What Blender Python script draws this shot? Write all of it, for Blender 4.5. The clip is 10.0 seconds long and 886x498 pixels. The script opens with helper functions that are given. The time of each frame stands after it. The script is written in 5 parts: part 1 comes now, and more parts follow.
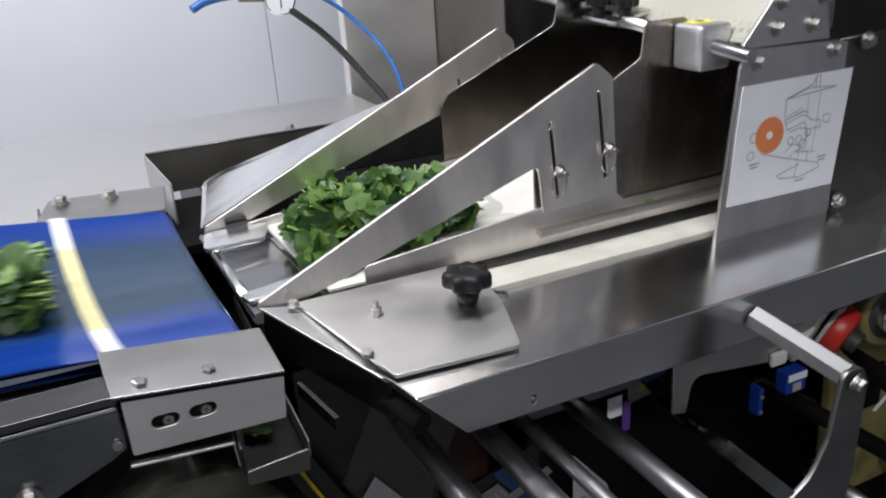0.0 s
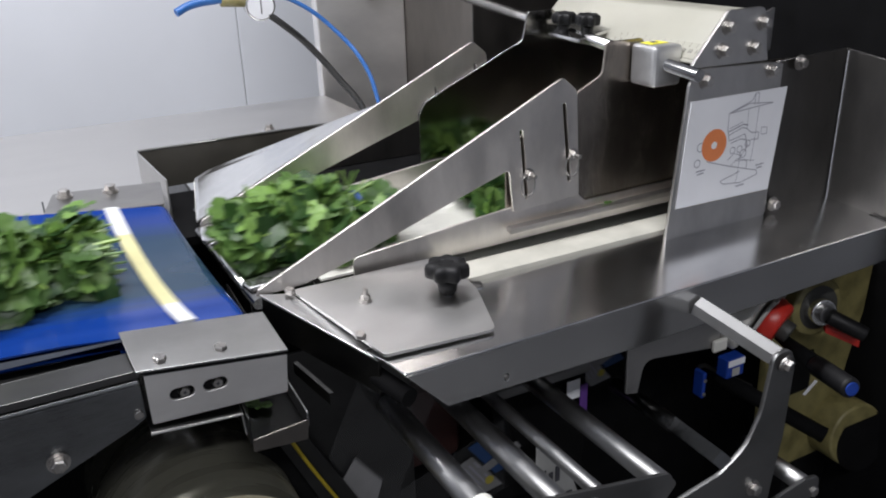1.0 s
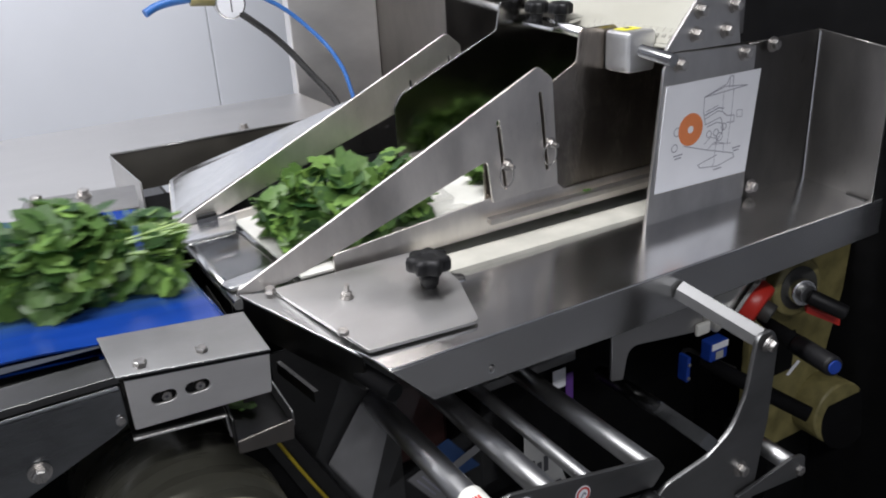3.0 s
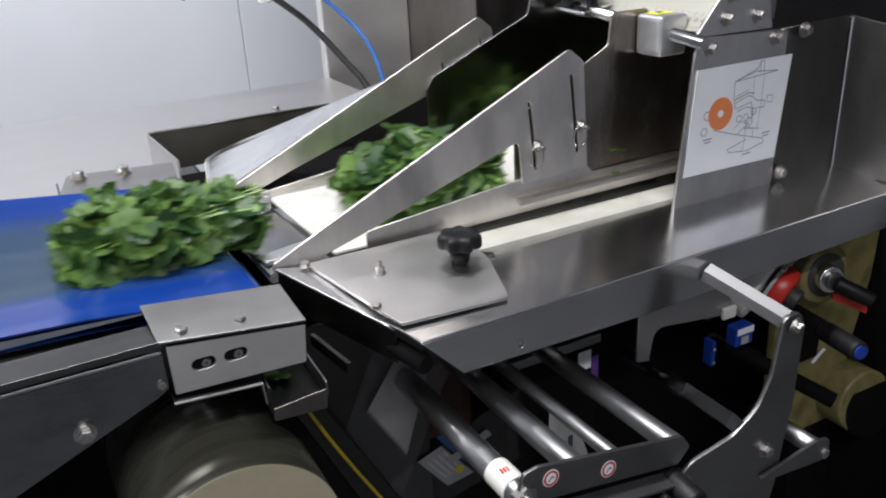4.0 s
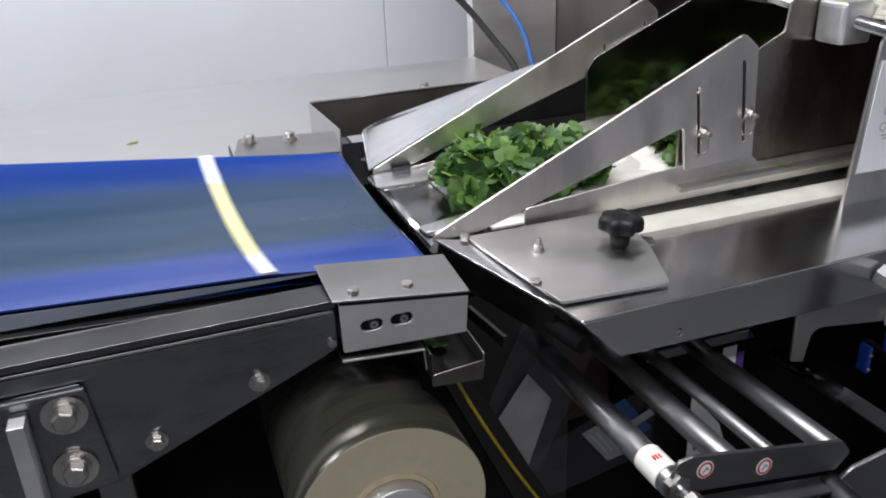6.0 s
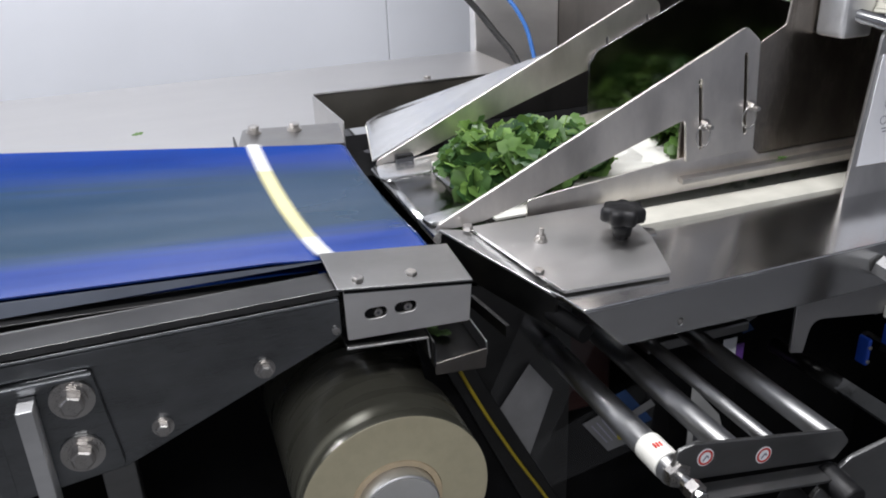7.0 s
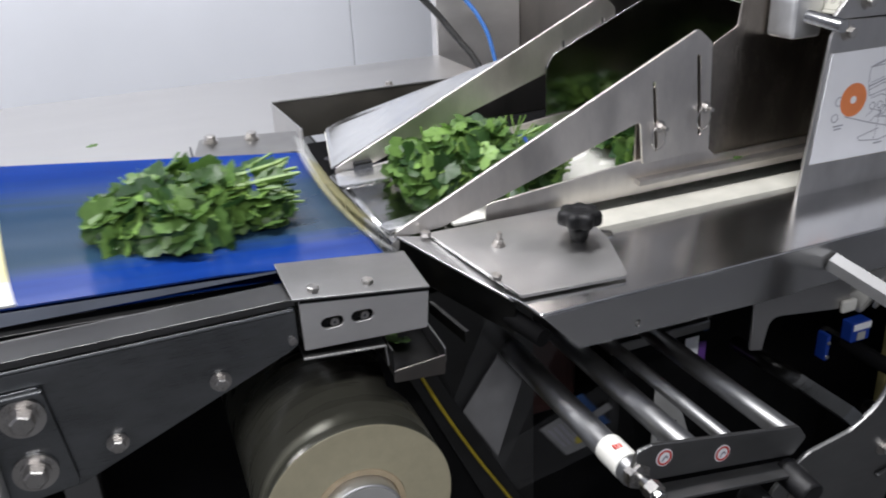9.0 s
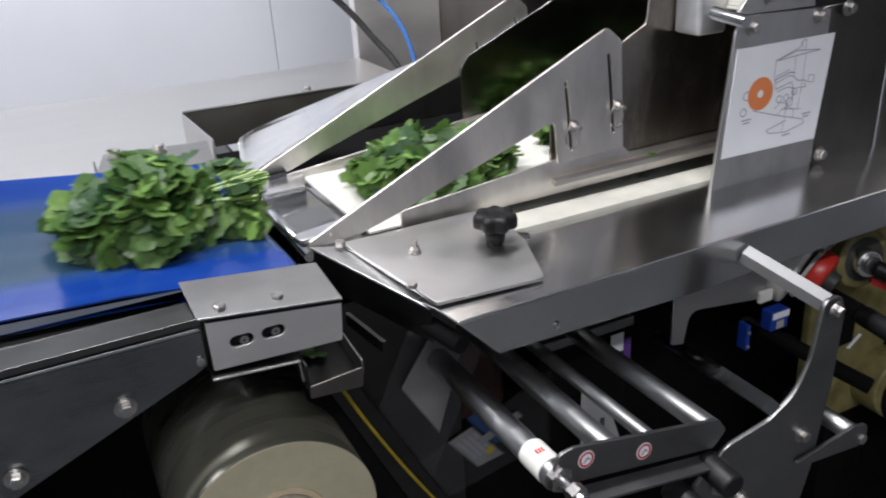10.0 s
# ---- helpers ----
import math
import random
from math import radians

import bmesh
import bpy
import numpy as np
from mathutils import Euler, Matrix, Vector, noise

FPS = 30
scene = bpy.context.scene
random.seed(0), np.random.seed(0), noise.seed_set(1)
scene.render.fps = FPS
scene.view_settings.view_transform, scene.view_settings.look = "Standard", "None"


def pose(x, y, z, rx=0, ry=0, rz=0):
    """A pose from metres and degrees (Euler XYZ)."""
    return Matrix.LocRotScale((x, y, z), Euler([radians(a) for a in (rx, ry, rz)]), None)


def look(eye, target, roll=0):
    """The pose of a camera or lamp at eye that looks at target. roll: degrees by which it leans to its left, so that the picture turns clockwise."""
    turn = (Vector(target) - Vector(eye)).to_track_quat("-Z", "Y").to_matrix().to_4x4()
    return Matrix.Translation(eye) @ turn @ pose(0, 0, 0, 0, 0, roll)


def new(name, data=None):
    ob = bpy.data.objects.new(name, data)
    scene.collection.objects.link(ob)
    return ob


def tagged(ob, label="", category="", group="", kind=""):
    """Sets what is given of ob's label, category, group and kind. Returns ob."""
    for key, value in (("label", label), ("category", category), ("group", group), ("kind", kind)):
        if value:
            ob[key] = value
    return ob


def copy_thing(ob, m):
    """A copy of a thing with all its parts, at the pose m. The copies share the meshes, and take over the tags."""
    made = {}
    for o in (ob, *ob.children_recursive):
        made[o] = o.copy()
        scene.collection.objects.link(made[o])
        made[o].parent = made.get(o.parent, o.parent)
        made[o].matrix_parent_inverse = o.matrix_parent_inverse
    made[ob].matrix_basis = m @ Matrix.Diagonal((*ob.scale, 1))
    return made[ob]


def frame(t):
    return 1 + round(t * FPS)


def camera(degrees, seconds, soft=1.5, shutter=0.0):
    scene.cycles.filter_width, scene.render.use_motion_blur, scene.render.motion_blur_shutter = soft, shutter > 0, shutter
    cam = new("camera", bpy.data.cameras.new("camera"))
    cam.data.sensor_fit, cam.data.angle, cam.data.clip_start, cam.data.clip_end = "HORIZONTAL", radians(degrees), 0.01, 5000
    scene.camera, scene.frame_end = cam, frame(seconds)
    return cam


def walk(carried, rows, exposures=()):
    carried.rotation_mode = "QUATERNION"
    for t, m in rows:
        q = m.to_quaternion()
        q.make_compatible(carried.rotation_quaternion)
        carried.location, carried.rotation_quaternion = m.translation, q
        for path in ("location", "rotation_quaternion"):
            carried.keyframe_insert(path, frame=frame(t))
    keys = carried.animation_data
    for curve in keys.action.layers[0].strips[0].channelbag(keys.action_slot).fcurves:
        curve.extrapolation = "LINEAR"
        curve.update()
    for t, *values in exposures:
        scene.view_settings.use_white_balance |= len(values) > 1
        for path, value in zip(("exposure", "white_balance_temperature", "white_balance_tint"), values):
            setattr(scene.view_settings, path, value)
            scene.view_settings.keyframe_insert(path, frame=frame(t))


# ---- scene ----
cam = camera(57.1, 10.0, soft=1.9, shutter=0.5)
PATH = [
    (0, (-0.187, -0.493, 1.231), (0.562, 1.206, 0.486), -3.9),
    (0.3, (-0.2185, -0.5151, 1.2511), (0.5684, 1.1676, 0.5035), -2.32),
    (0.5, (-0.226, -0.53, 1.254), (0.561, 1.142, 0.49), -2.9),
    (0.7, (-0.2334, -0.5382, 1.2622), (0.5869, 1.1228, 0.5017), -2.31),
    (1, (-0.245, -0.549, 1.259), (0.609, 1.094, 0.504), -1.9),
    (1.2, (-0.2475, -0.5468, 1.2585), (0.619, 1.0852, 0.4689), -2.25),
    (1.5, (-0.249, -0.544, 1.253), (0.623, 1.072, 0.461), -3.0),
    (1.7, (-0.247, -0.5402, 1.2557), (0.6376, 1.0664, 0.4652), -2.63),
    (2, (-0.236, -0.539, 1.254), (0.674, 1.058, 0.465), -3.1),
    (3.5, (-0.25, -0.553, 1.255), (0.622, 1.078, 0.494), -3.5),
    (4, (-0.261, -0.558, 1.248), (0.581, 1.079, 0.466), -3.2),
    (4.2, (-0.268, -0.5562, 1.2466), (0.5588, 1.0906, 0.4596), -3.04),
    (4.5, (-0.276, -0.551, 1.247), (0.513, 1.108, 0.455), -3.0),
    (4.7, (-0.285, -0.5443, 1.2479), (0.479, 1.1228, 0.4471), -2.77),
    (5, (-0.294, -0.541, 1.246), (0.419, 1.145, 0.44), -3.4),
    (5.5, (-0.306, -0.54, 1.246), (0.352, 1.168, 0.439), -3.5),
    (6, (-0.313, -0.543, 1.245), (0.289, 1.186, 0.441), -2.6),
    (7.5, (-0.32, -0.551, 1.241), (0.282, 1.172, 0.424), -2.3),
    (8, (-0.317, -0.549, 1.242), (0.289, 1.169, 0.417), -2.8),
    (8.5, (-0.314, -0.551, 1.244), (0.299, 1.17, 0.43), -2.8),
    (8.7, (-0.3098, -0.5537, 1.244), (0.3168, 1.1632, 0.4388), -2.81),
    (9, (-0.302, -0.554, 1.244), (0.355, 1.153, 0.436), -2.9),
    (9.2, (-0.2961, -0.5519, 1.2443), (0.3929, 1.1438, 0.434), -2.95),
    (9.5, (-0.286, -0.553, 1.244), (0.431, 1.13, 0.436), -3.3),
    (10, (-0.271, -0.551, 1.244), (0.512, 1.099, 0.428), -3.5),
]
walk(cam, [(t, look(eye, target, roll)) for t, eye, target, roll in PATH], [(0.0, -0.05), (0.5, -0.1), (1.0, -0.08), (2.0, -0.03), (6.0, 0.0), (7.5, 0.09), (10.0, 0.09)])

# ---- world and light ----
world = bpy.data.worlds.new("world")
scene.world = world
world.use_nodes = True
world.node_tree.nodes["Background"].inputs[0].default_value = (0.8, 0.88, 1.0, 1)
world.node_tree.nodes["Background"].inputs[1].default_value = 0.007
scene.view_settings.exposure = 0.0


def tube_light(x, y, z, length, power):
    """An overhead area lamp; the unseen batten above it is built with the room."""
    data = bpy.data.lights.new("overhead_lamp", "AREA")
    data.shape, data.size, data.size_y, data.energy, data.color = "RECTANGLE", length, 0.09, power, (0.975, 0.970, 1.0)
    ob = new("overhead_lamp", data)
    ob.matrix_world = pose(x, y, z, 0, 0, 0)
    return ob


# First is the main tube; two more are added to brighten fronts and wall.
BATTENS = [(-0.35, 0.25, 2.55), (-0.5, -1.7, 2.55), (-2.4, 0.42, 2.55)]
POWER = [42, 34, 43]
for (bx, by, bz), p in zip(BATTENS, POWER):
    tube_light(bx, by, bz - 0.055, 1.4, p)


# ---- materials ----
def node_mat(name):
    m = bpy.data.materials.new(name)
    m.use_nodes = True
    nt = m.node_tree
    return m, nt, nt.nodes["Principled BSDF"]


def link(nt, a, b):
    nt.links.new(a, b)


def noise_tex(nt, scale, detail=3.0, stretch=(1, 1, 1), rough=0.55):
    tc = nt.nodes.new("ShaderNodeTexCoord")
    mp = nt.nodes.new("ShaderNodeMapping")
    mp.inputs["Scale"].default_value = stretch
    n = nt.nodes.new("ShaderNodeTexNoise")
    n.inputs["Scale"].default_value, n.inputs["Detail"].default_value, n.inputs["Roughness"].default_value = scale, detail, rough
    link(nt, tc.outputs["Object"], mp.inputs["Vector"])
    link(nt, mp.outputs["Vector"], n.inputs["Vector"])
    return n


def ramp(nt, fac, stops):
    r = nt.nodes.new("ShaderNodeValToRGB")
    els = r.color_ramp.elements
    els[0].position, els[0].color = stops[0][0], (*stops[0][1], 1)
    els[1].position, els[1].color = stops[-1][0], (*stops[-1][1], 1)
    for p, c in stops[1:-1]:
        e = els.new(p)
        e.color = (*c, 1)
    link(nt, fac, r.inputs["Fac"])
    return r


def bump(nt, bsdf, height, strength, dist):
    b = nt.nodes.new("ShaderNodeBump")
    b.inputs["Strength"].default_value, b.inputs["Distance"].default_value = strength, dist
    link(nt, height, b.inputs["Height"])
    link(nt, b.outputs["Normal"], bsdf.inputs["Normal"])


def rough_range(nt, fac, bsdf, lo, hi):
    mr = nt.nodes.new("ShaderNodeMapRange")
    mr.inputs["To Min"].default_value, mr.inputs["To Max"].default_value = lo, hi
    mr.inputs["From Min"].default_value, mr.inputs["From Max"].default_value = 0.3, 0.7
    link(nt, fac, mr.inputs["Value"])
    link(nt, mr.outputs["Result"], bsdf.inputs["Roughness"])


def steel(name, tone, lo, hi, grain=(1, 120, 120), warm=0.0, wear=0.78):
    """Brushed stainless steel: grain along one axis, smears and cloudy wear."""
    m, nt, b = node_mat(name)
    b.inputs["Metallic"].default_value = 1.0
    fine = noise_tex(nt, 40, 2, grain)
    cloud = noise_tex(nt, 9, 5, tuple(1.0 if g < 10 else 2.2 for g in grain), 0.62)
    t2 = tone * wear
    r = ramp(nt, cloud.outputs["Fac"], [(0.3, (t2 * (1 + warm), t2, t2 * (1 - warm))), (0.7, (tone * (1 + warm), tone, tone * (1 - warm)))])
    link(nt, r.outputs["Color"], b.inputs["Base Color"])
    mix = nt.nodes.new("ShaderNodeMath")
    mix.operation = "MULTIPLY_ADD"
    mix.inputs[1].default_value, mix.inputs[2].default_value = 0.5, 0.25
    link(nt, fine.outputs["Fac"], mix.inputs[0])
    avg = nt.nodes.new("ShaderNodeMath")
    avg.operation = "ADD"
    half = nt.nodes.new("ShaderNodeMath")
    half.operation = "MULTIPLY"
    half.inputs[1].default_value = 0.5
    link(nt, cloud.outputs["Fac"], half.inputs[0])
    link(nt, mix.outputs[0], avg.inputs[0])
    link(nt, half.outputs[0], avg.inputs[1])
    sub = nt.nodes.new("ShaderNodeMath")
    sub.operation = "SUBTRACT"
    sub.inputs[1].default_value = 0.25
    link(nt, avg.outputs[0], sub.inputs[0])
    rough_range(nt, sub.outputs[0], b, lo, hi)
    bump(nt, b, fine.outputs["Fac"], 0.03, 0.0004)
    return m


def plain(name, col, rough, metal=0.0, vary=0.12, scale=40, bumpy=0.05, spec=0.5):
    m, nt, b = node_mat(name)
    n = noise_tex(nt, scale, 4)
    lo = tuple(c * (1 - vary) for c in col)
    hi = tuple(min(1.0, c * (1 + vary)) for c in col)
    r = ramp(nt, n.outputs["Fac"], [(0.3, lo), (0.7, hi)])
    link(nt, r.outputs["Color"], b.inputs["Base Color"])
    b.inputs["Metallic"].default_value = metal
    b.inputs["Specular IOR Level"].default_value = spec
    rough_range(nt, n.outputs["Fac"], b, max(0.02, rough - 0.06), rough + 0.06)
    if bumpy:
        bump(nt, b, n.outputs["Fac"], bumpy, 0.002)
    return m


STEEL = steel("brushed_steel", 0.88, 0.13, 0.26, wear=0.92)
STEEL_Z = steel("brushed_steel_upright", 0.64, 0.28, 0.42, (120, 120, 1), 0.02)
STEEL_WARM = steel("used_steel", 0.66, 0.28, 0.44, (120, 120, 1), 0.05)
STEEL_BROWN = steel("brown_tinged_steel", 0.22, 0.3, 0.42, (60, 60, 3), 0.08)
STEEL_TABLE = steel("worn_table_steel", 0.63, 0.34, 0.42, warm=0.02, wear=0.93)
# Low cool tone: the near side's dim, greenish reflection is in the colour.
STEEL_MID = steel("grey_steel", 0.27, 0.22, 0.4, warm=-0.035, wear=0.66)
STEEL_CAST = steel("dull_standoff_steel", 0.36, 0.52, 0.68)
STEEL_COVER = steel("stained_cover_steel", 0.37, 0.26, 0.44, warm=0.03, wear=0.7)
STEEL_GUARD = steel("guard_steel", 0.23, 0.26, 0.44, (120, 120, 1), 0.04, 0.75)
STEEL_MATTE = steel("matt_steel", 0.95, 0.40, 0.54, warm=0.02, wear=0.88)
STEEL_PLATE = steel("plate_steel", 0.58, 0.32, 0.44, warm=0.015, wear=0.88)
STEEL_GUIDE = steel("guide_steel", 0.93, 0.27, 0.48, (120, 120, 1), 0.05, 0.74)
# Tone lowered for the dark surroundings that the tall wall reflects.
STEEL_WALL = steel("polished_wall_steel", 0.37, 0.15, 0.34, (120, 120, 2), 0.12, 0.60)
STEEL_WING = steel("polished_wing_steel", 0.82, 0.14, 0.34, (3, 60, 60), 0.0, 0.80)
# Dark tone stands for the shaded inside of the former.
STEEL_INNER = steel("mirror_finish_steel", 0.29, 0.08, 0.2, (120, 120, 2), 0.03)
STEEL_APRON = steel("apron_steel", 0.62, 0.32, 0.46, wear=0.88)
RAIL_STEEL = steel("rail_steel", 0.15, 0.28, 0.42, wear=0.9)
BELT_HEM = plain("belt_underside", (0.21, 0.235, 0.29), 0.5, vary=0.15, scale=14)
ROLLER = steel("satin_roller_steel", 0.42, 0.29, 0.40, (60, 1, 60), 0.0, 0.9)
# Near-black tone: shade under deck, belt and covers is in the colour.
STEEL_SHADE = steel("shaded_steel", 0.065, 0.25, 0.4)
STEEL_DARK = steel("dull_steel", 0.28, 0.34, 0.5)
CHROME = steel("polished_steel", 0.72, 0.16, 0.28, (20, 60, 20))
SPINDLE = steel("matt_aluminium", 0.85, 0.4, 0.55)
BOLT = steel("bolt_steel", 0.64, 0.22, 0.40, (30, 30, 30), 0.04, 0.7)
BLACK = plain("black_plastic", (0.007, 0.007, 0.008), 0.5, vary=0.2, scale=120, spec=0.35)
# Near-black for dark parts, and for deep shade in interiors and gaps.
BLACK_AND_SHADE = plain("black_metal_and_shade", (0.005, 0.005, 0.0055), 0.75, vary=0.3, scale=30, spec=0.1)
RUBBER = plain("black_rubber", (0.012, 0.012, 0.012), 0.55)
WHITE_PLASTIC = plain("white_plastic", (0.74, 0.73, 0.68), 0.4, vary=0.06)
GREY_PLASTIC = plain("grey_plastic", (0.42, 0.42, 0.41), 0.4, vary=0.06)
STRIP = plain("white_wear_strip", (0.45, 0.44, 0.39), 0.6, vary=0.12, scale=25, spec=0.12)
CREAM = plain("cream_plastic", (0.36, 0.352, 0.30), 0.35, vary=0.06, scale=12)
PAPER = plain("paper", (0.86, 0.87, 0.91), 0.6, vary=0.03, scale=20)
CARD = plain("grey_card", (0.19, 0.19, 0.195), 0.6, vary=0.1)
INK = plain("ink", (0.06, 0.06, 0.07), 0.7)
PENCIL = plain("grey_print", (0.30, 0.30, 0.36), 0.7)
ORANGE = plain("orange_ink", (0.80, 0.25, 0.09), 0.6, vary=0.06)
RED = plain("red_plastic", (0.55, 0.03, 0.02), 0.35)
BLUE = plain("blue_plastic", (0.012, 0.05, 0.32), 0.35)
PURPLE = plain("purple_tape", (0.14, 0.05, 0.30), 0.5)
YELLOW = plain("yellow_paint", (0.20, 0.175, 0.072), 0.42, vary=0.3)
GRIP_GREY = plain("dark_grey_rubber", (0.045, 0.045, 0.042), 0.5)
YELLOW_CABLE = plain("yellow_cable", (0.33, 0.25, 0.015), 0.45)
DULL_BLUE = plain("dark_blue_print", (0.012, 0.045, 0.14), 0.5)
DULL_YELLOW = plain("dull_yellow_print", (0.40, 0.33, 0.04), 0.5)
YELLOW_STICKER = plain("yellow_sticker", (0.85, 0.78, 0.05), 0.5)
HOSE_BLUE = plain("blue_hose", (0.03, 0.13, 0.40), 0.35)
WALL = plain("white_wall_panel", (0.82, 0.845, 0.90), 0.35, vary=0.025, scale=3, bumpy=0.02)
FLOORM = plain("grey_resin_floor", (0.09, 0.091, 0.093), 0.45, vary=0.2, scale=6)
CARDBOARD = plain("cardboard", (0.52, 0.42, 0.28), 0.75, vary=0.12, scale=60)
DARK_TRAY = plain("dark_tray_metal", (0.045, 0.041, 0.033), 0.6, vary=0.3, scale=14)
DARK_RED = plain("dark_red_cover", (0.04, 0.011, 0.009), 0.6)
STRIPE_YEL = plain("yellow_stripe", (0.60, 0.56, 0.30), 0.4, vary=0.08)
STRIPE_WHI = plain("white_stripe", (0.68, 0.69, 0.68), 0.35, vary=0.05)


def belt_mat():
    """Glossy blue belt; the grey reflection along its middle is painted into the colour."""
    m, nt, b = node_mat("blue_belt")
    n = noise_tex(nt, 5, 4, (0.6, 6, 6))
    r = ramp(nt, n.outputs["Fac"], [(0.3, (0.004, 0.026, 0.165)), (0.7, (0.007, 0.040, 0.24))])
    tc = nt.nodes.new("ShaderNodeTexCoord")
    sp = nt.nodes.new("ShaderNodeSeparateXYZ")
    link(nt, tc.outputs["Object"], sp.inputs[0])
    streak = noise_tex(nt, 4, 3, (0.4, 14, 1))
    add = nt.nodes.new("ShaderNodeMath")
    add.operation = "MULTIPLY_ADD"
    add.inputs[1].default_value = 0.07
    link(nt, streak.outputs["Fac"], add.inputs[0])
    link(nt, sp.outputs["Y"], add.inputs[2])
    # Mask of the painted grey reflection, its edges wavering with the streaks.
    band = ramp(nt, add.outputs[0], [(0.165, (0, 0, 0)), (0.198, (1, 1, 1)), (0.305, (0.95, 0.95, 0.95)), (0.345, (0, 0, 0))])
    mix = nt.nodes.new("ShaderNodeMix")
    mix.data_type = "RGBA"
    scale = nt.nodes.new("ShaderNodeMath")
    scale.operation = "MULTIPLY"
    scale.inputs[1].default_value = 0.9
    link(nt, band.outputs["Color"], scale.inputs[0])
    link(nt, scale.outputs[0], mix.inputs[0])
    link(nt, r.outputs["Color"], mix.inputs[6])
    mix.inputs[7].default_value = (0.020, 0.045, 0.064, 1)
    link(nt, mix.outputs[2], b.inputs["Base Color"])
    rough_range(nt, streak.outputs["Fac"], b, 0.10, 0.26)
    b.inputs["Specular IOR Level"].default_value = 0.5
    b.inputs["IOR"].default_value = 1.5
    b.inputs["Coat Weight"].default_value = 0.15
    b.inputs["Coat Roughness"].default_value = 0.08
    w = noise_tex(nt, 3.2, 1.5, (0.8, 5, 1), 0.4)
    bump(nt, b, w.outputs["Fac"], 0.55, 0.006)
    return m


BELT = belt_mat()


def leaf_mat(name, dark, light, tr):
    m, nt, b = node_mat(name)
    geo = nt.nodes.new("ShaderNodeNewGeometry")
    r = ramp(nt, geo.outputs["Random Per Island"], [(0.0, dark), (0.5, tuple(a * 0.70 + c * 0.30 for a, c in zip(dark, light))), (0.8, tuple((a + c) / 2 for a, c in zip(dark, light))), (1.0, light)])
    n = noise_tex(nt, 160, 3)
    mix = nt.nodes.new("ShaderNodeMix")
    mix.data_type, mix.blend_type = "RGBA", "MULTIPLY"
    mix.inputs[0].default_value = 0.5
    r2 = ramp(nt, n.outputs["Fac"], [(0.3, (0.6, 0.65, 0.6)), (0.7, (1.15, 1.1, 1.0))])
    link(nt, r.outputs["Color"], mix.inputs[6])
    link(nt, r2.outputs["Color"], mix.inputs[7])
    link(nt, mix.outputs[2], b.inputs["Base Color"])
    b.inputs["Roughness"].default_value = 0.42
    b.inputs["Specular IOR Level"].default_value = 0.5
    b.inputs["Subsurface Weight"].default_value = 0.0
    trn = nt.nodes.new("ShaderNodeBsdfTranslucent")
    link(nt, mix.outputs[2], trn.inputs["Color"])
    ms = nt.nodes.new("ShaderNodeMixShader")
    ms.inputs[0].default_value = tr
    out = nt.nodes["Material Output"]
    link(nt, b.outputs[0], ms.inputs[1])
    link(nt, trn.outputs[0], ms.inputs[2])
    link(nt, ms.outputs[0], out.inputs["Surface"])
    bump(nt, b, n.outputs["Fac"], 0.2, 0.001)
    return m


LEAF = leaf_mat("coriander_leaf", (0.014, 0.058, 0.016), (0.25, 0.43, 0.105), 0.30)
STEM = leaf_mat("coriander_stem", (0.14, 0.27, 0.05), (0.34, 0.50, 0.13), 0.15)


def clear_film(name, alpha):
    """Clear film: see-through with sharp wrinkled glints."""
    m, nt, b = node_mat(name)
    n = noise_tex(nt, 11, 2, (0.9, 5, 1), 0.5)
    bump(nt, b, n.outputs["Fac"], 0.45, 0.006)
    b.inputs["Base Color"].default_value = (0.95, 0.96, 0.98, 1)
    b.inputs["Metallic"].default_value = 1.0
    b.inputs["Roughness"].default_value = 0.14
    t = nt.nodes.new("ShaderNodeBsdfTransparent")
    ms = nt.nodes.new("ShaderNodeMixShader")
    ms.inputs[0].default_value = alpha
    link(nt, t.outputs[0], ms.inputs[1])
    link(nt, b.outputs[0], ms.inputs[2])
    link(nt, ms.outputs[0], nt.nodes["Material Output"].inputs["Surface"])
    return m


FILM = clear_film("clear_film", 0.2)
WEB = clear_film("clear_web", 0.03)


def roll_mat():
    m, nt, b = node_mat("wound_film")
    n = noise_tex(nt, 6, 3, (1, 8, 1))
    r = ramp(nt, n.outputs["Fac"], [(0.3, (0.105, 0.104, 0.082)), (0.7, (0.155, 0.152, 0.122))])
    link(nt, r.outputs["Color"], b.inputs["Base Color"])
    b.inputs["Metallic"].default_value = 0.3
    rough_range(nt, n.outputs["Fac"], b, 0.22, 0.34)
    b.inputs["Coat Weight"].default_value = 0.35
    b.inputs["Coat Roughness"].default_value = 0.12
    return m


ROLLM = roll_mat()
ROLL_END = plain("film_roll_end", (0.46, 0.42, 0.29), 0.38, vary=0.05, scale=90)


# ---- mesh helpers ----
def part(name, data, material, parent, label="", smooth=False):
    """Links a bmesh or mesh as one object under a thing or a part."""
    if isinstance(data, bmesh.types.BMesh):
        me = bpy.data.meshes.new(name)
        data.to_mesh(me)
        data.free()
    else:
        me = data
    if material is not None and len(me.materials) == 0:
        me.materials.append(material)
    if smooth:
        me.polygons.foreach_set("use_smooth", [True] * len(me.polygons))
    ob = new(name, me)
    if parent is not None:
        ob.parent = parent
        if parent.type == "EMPTY":
            ob.matrix_parent_inverse = Matrix.Translation(parent.location).inverted()
    if label:
        tagged(ob, label)
    return ob


def thing(name, at, label, category, group="", kind=""):
    ob = new(name)
    ob.location = at
    ob.empty_display_size = 0.02
    return tagged(ob, label, category, group, kind)


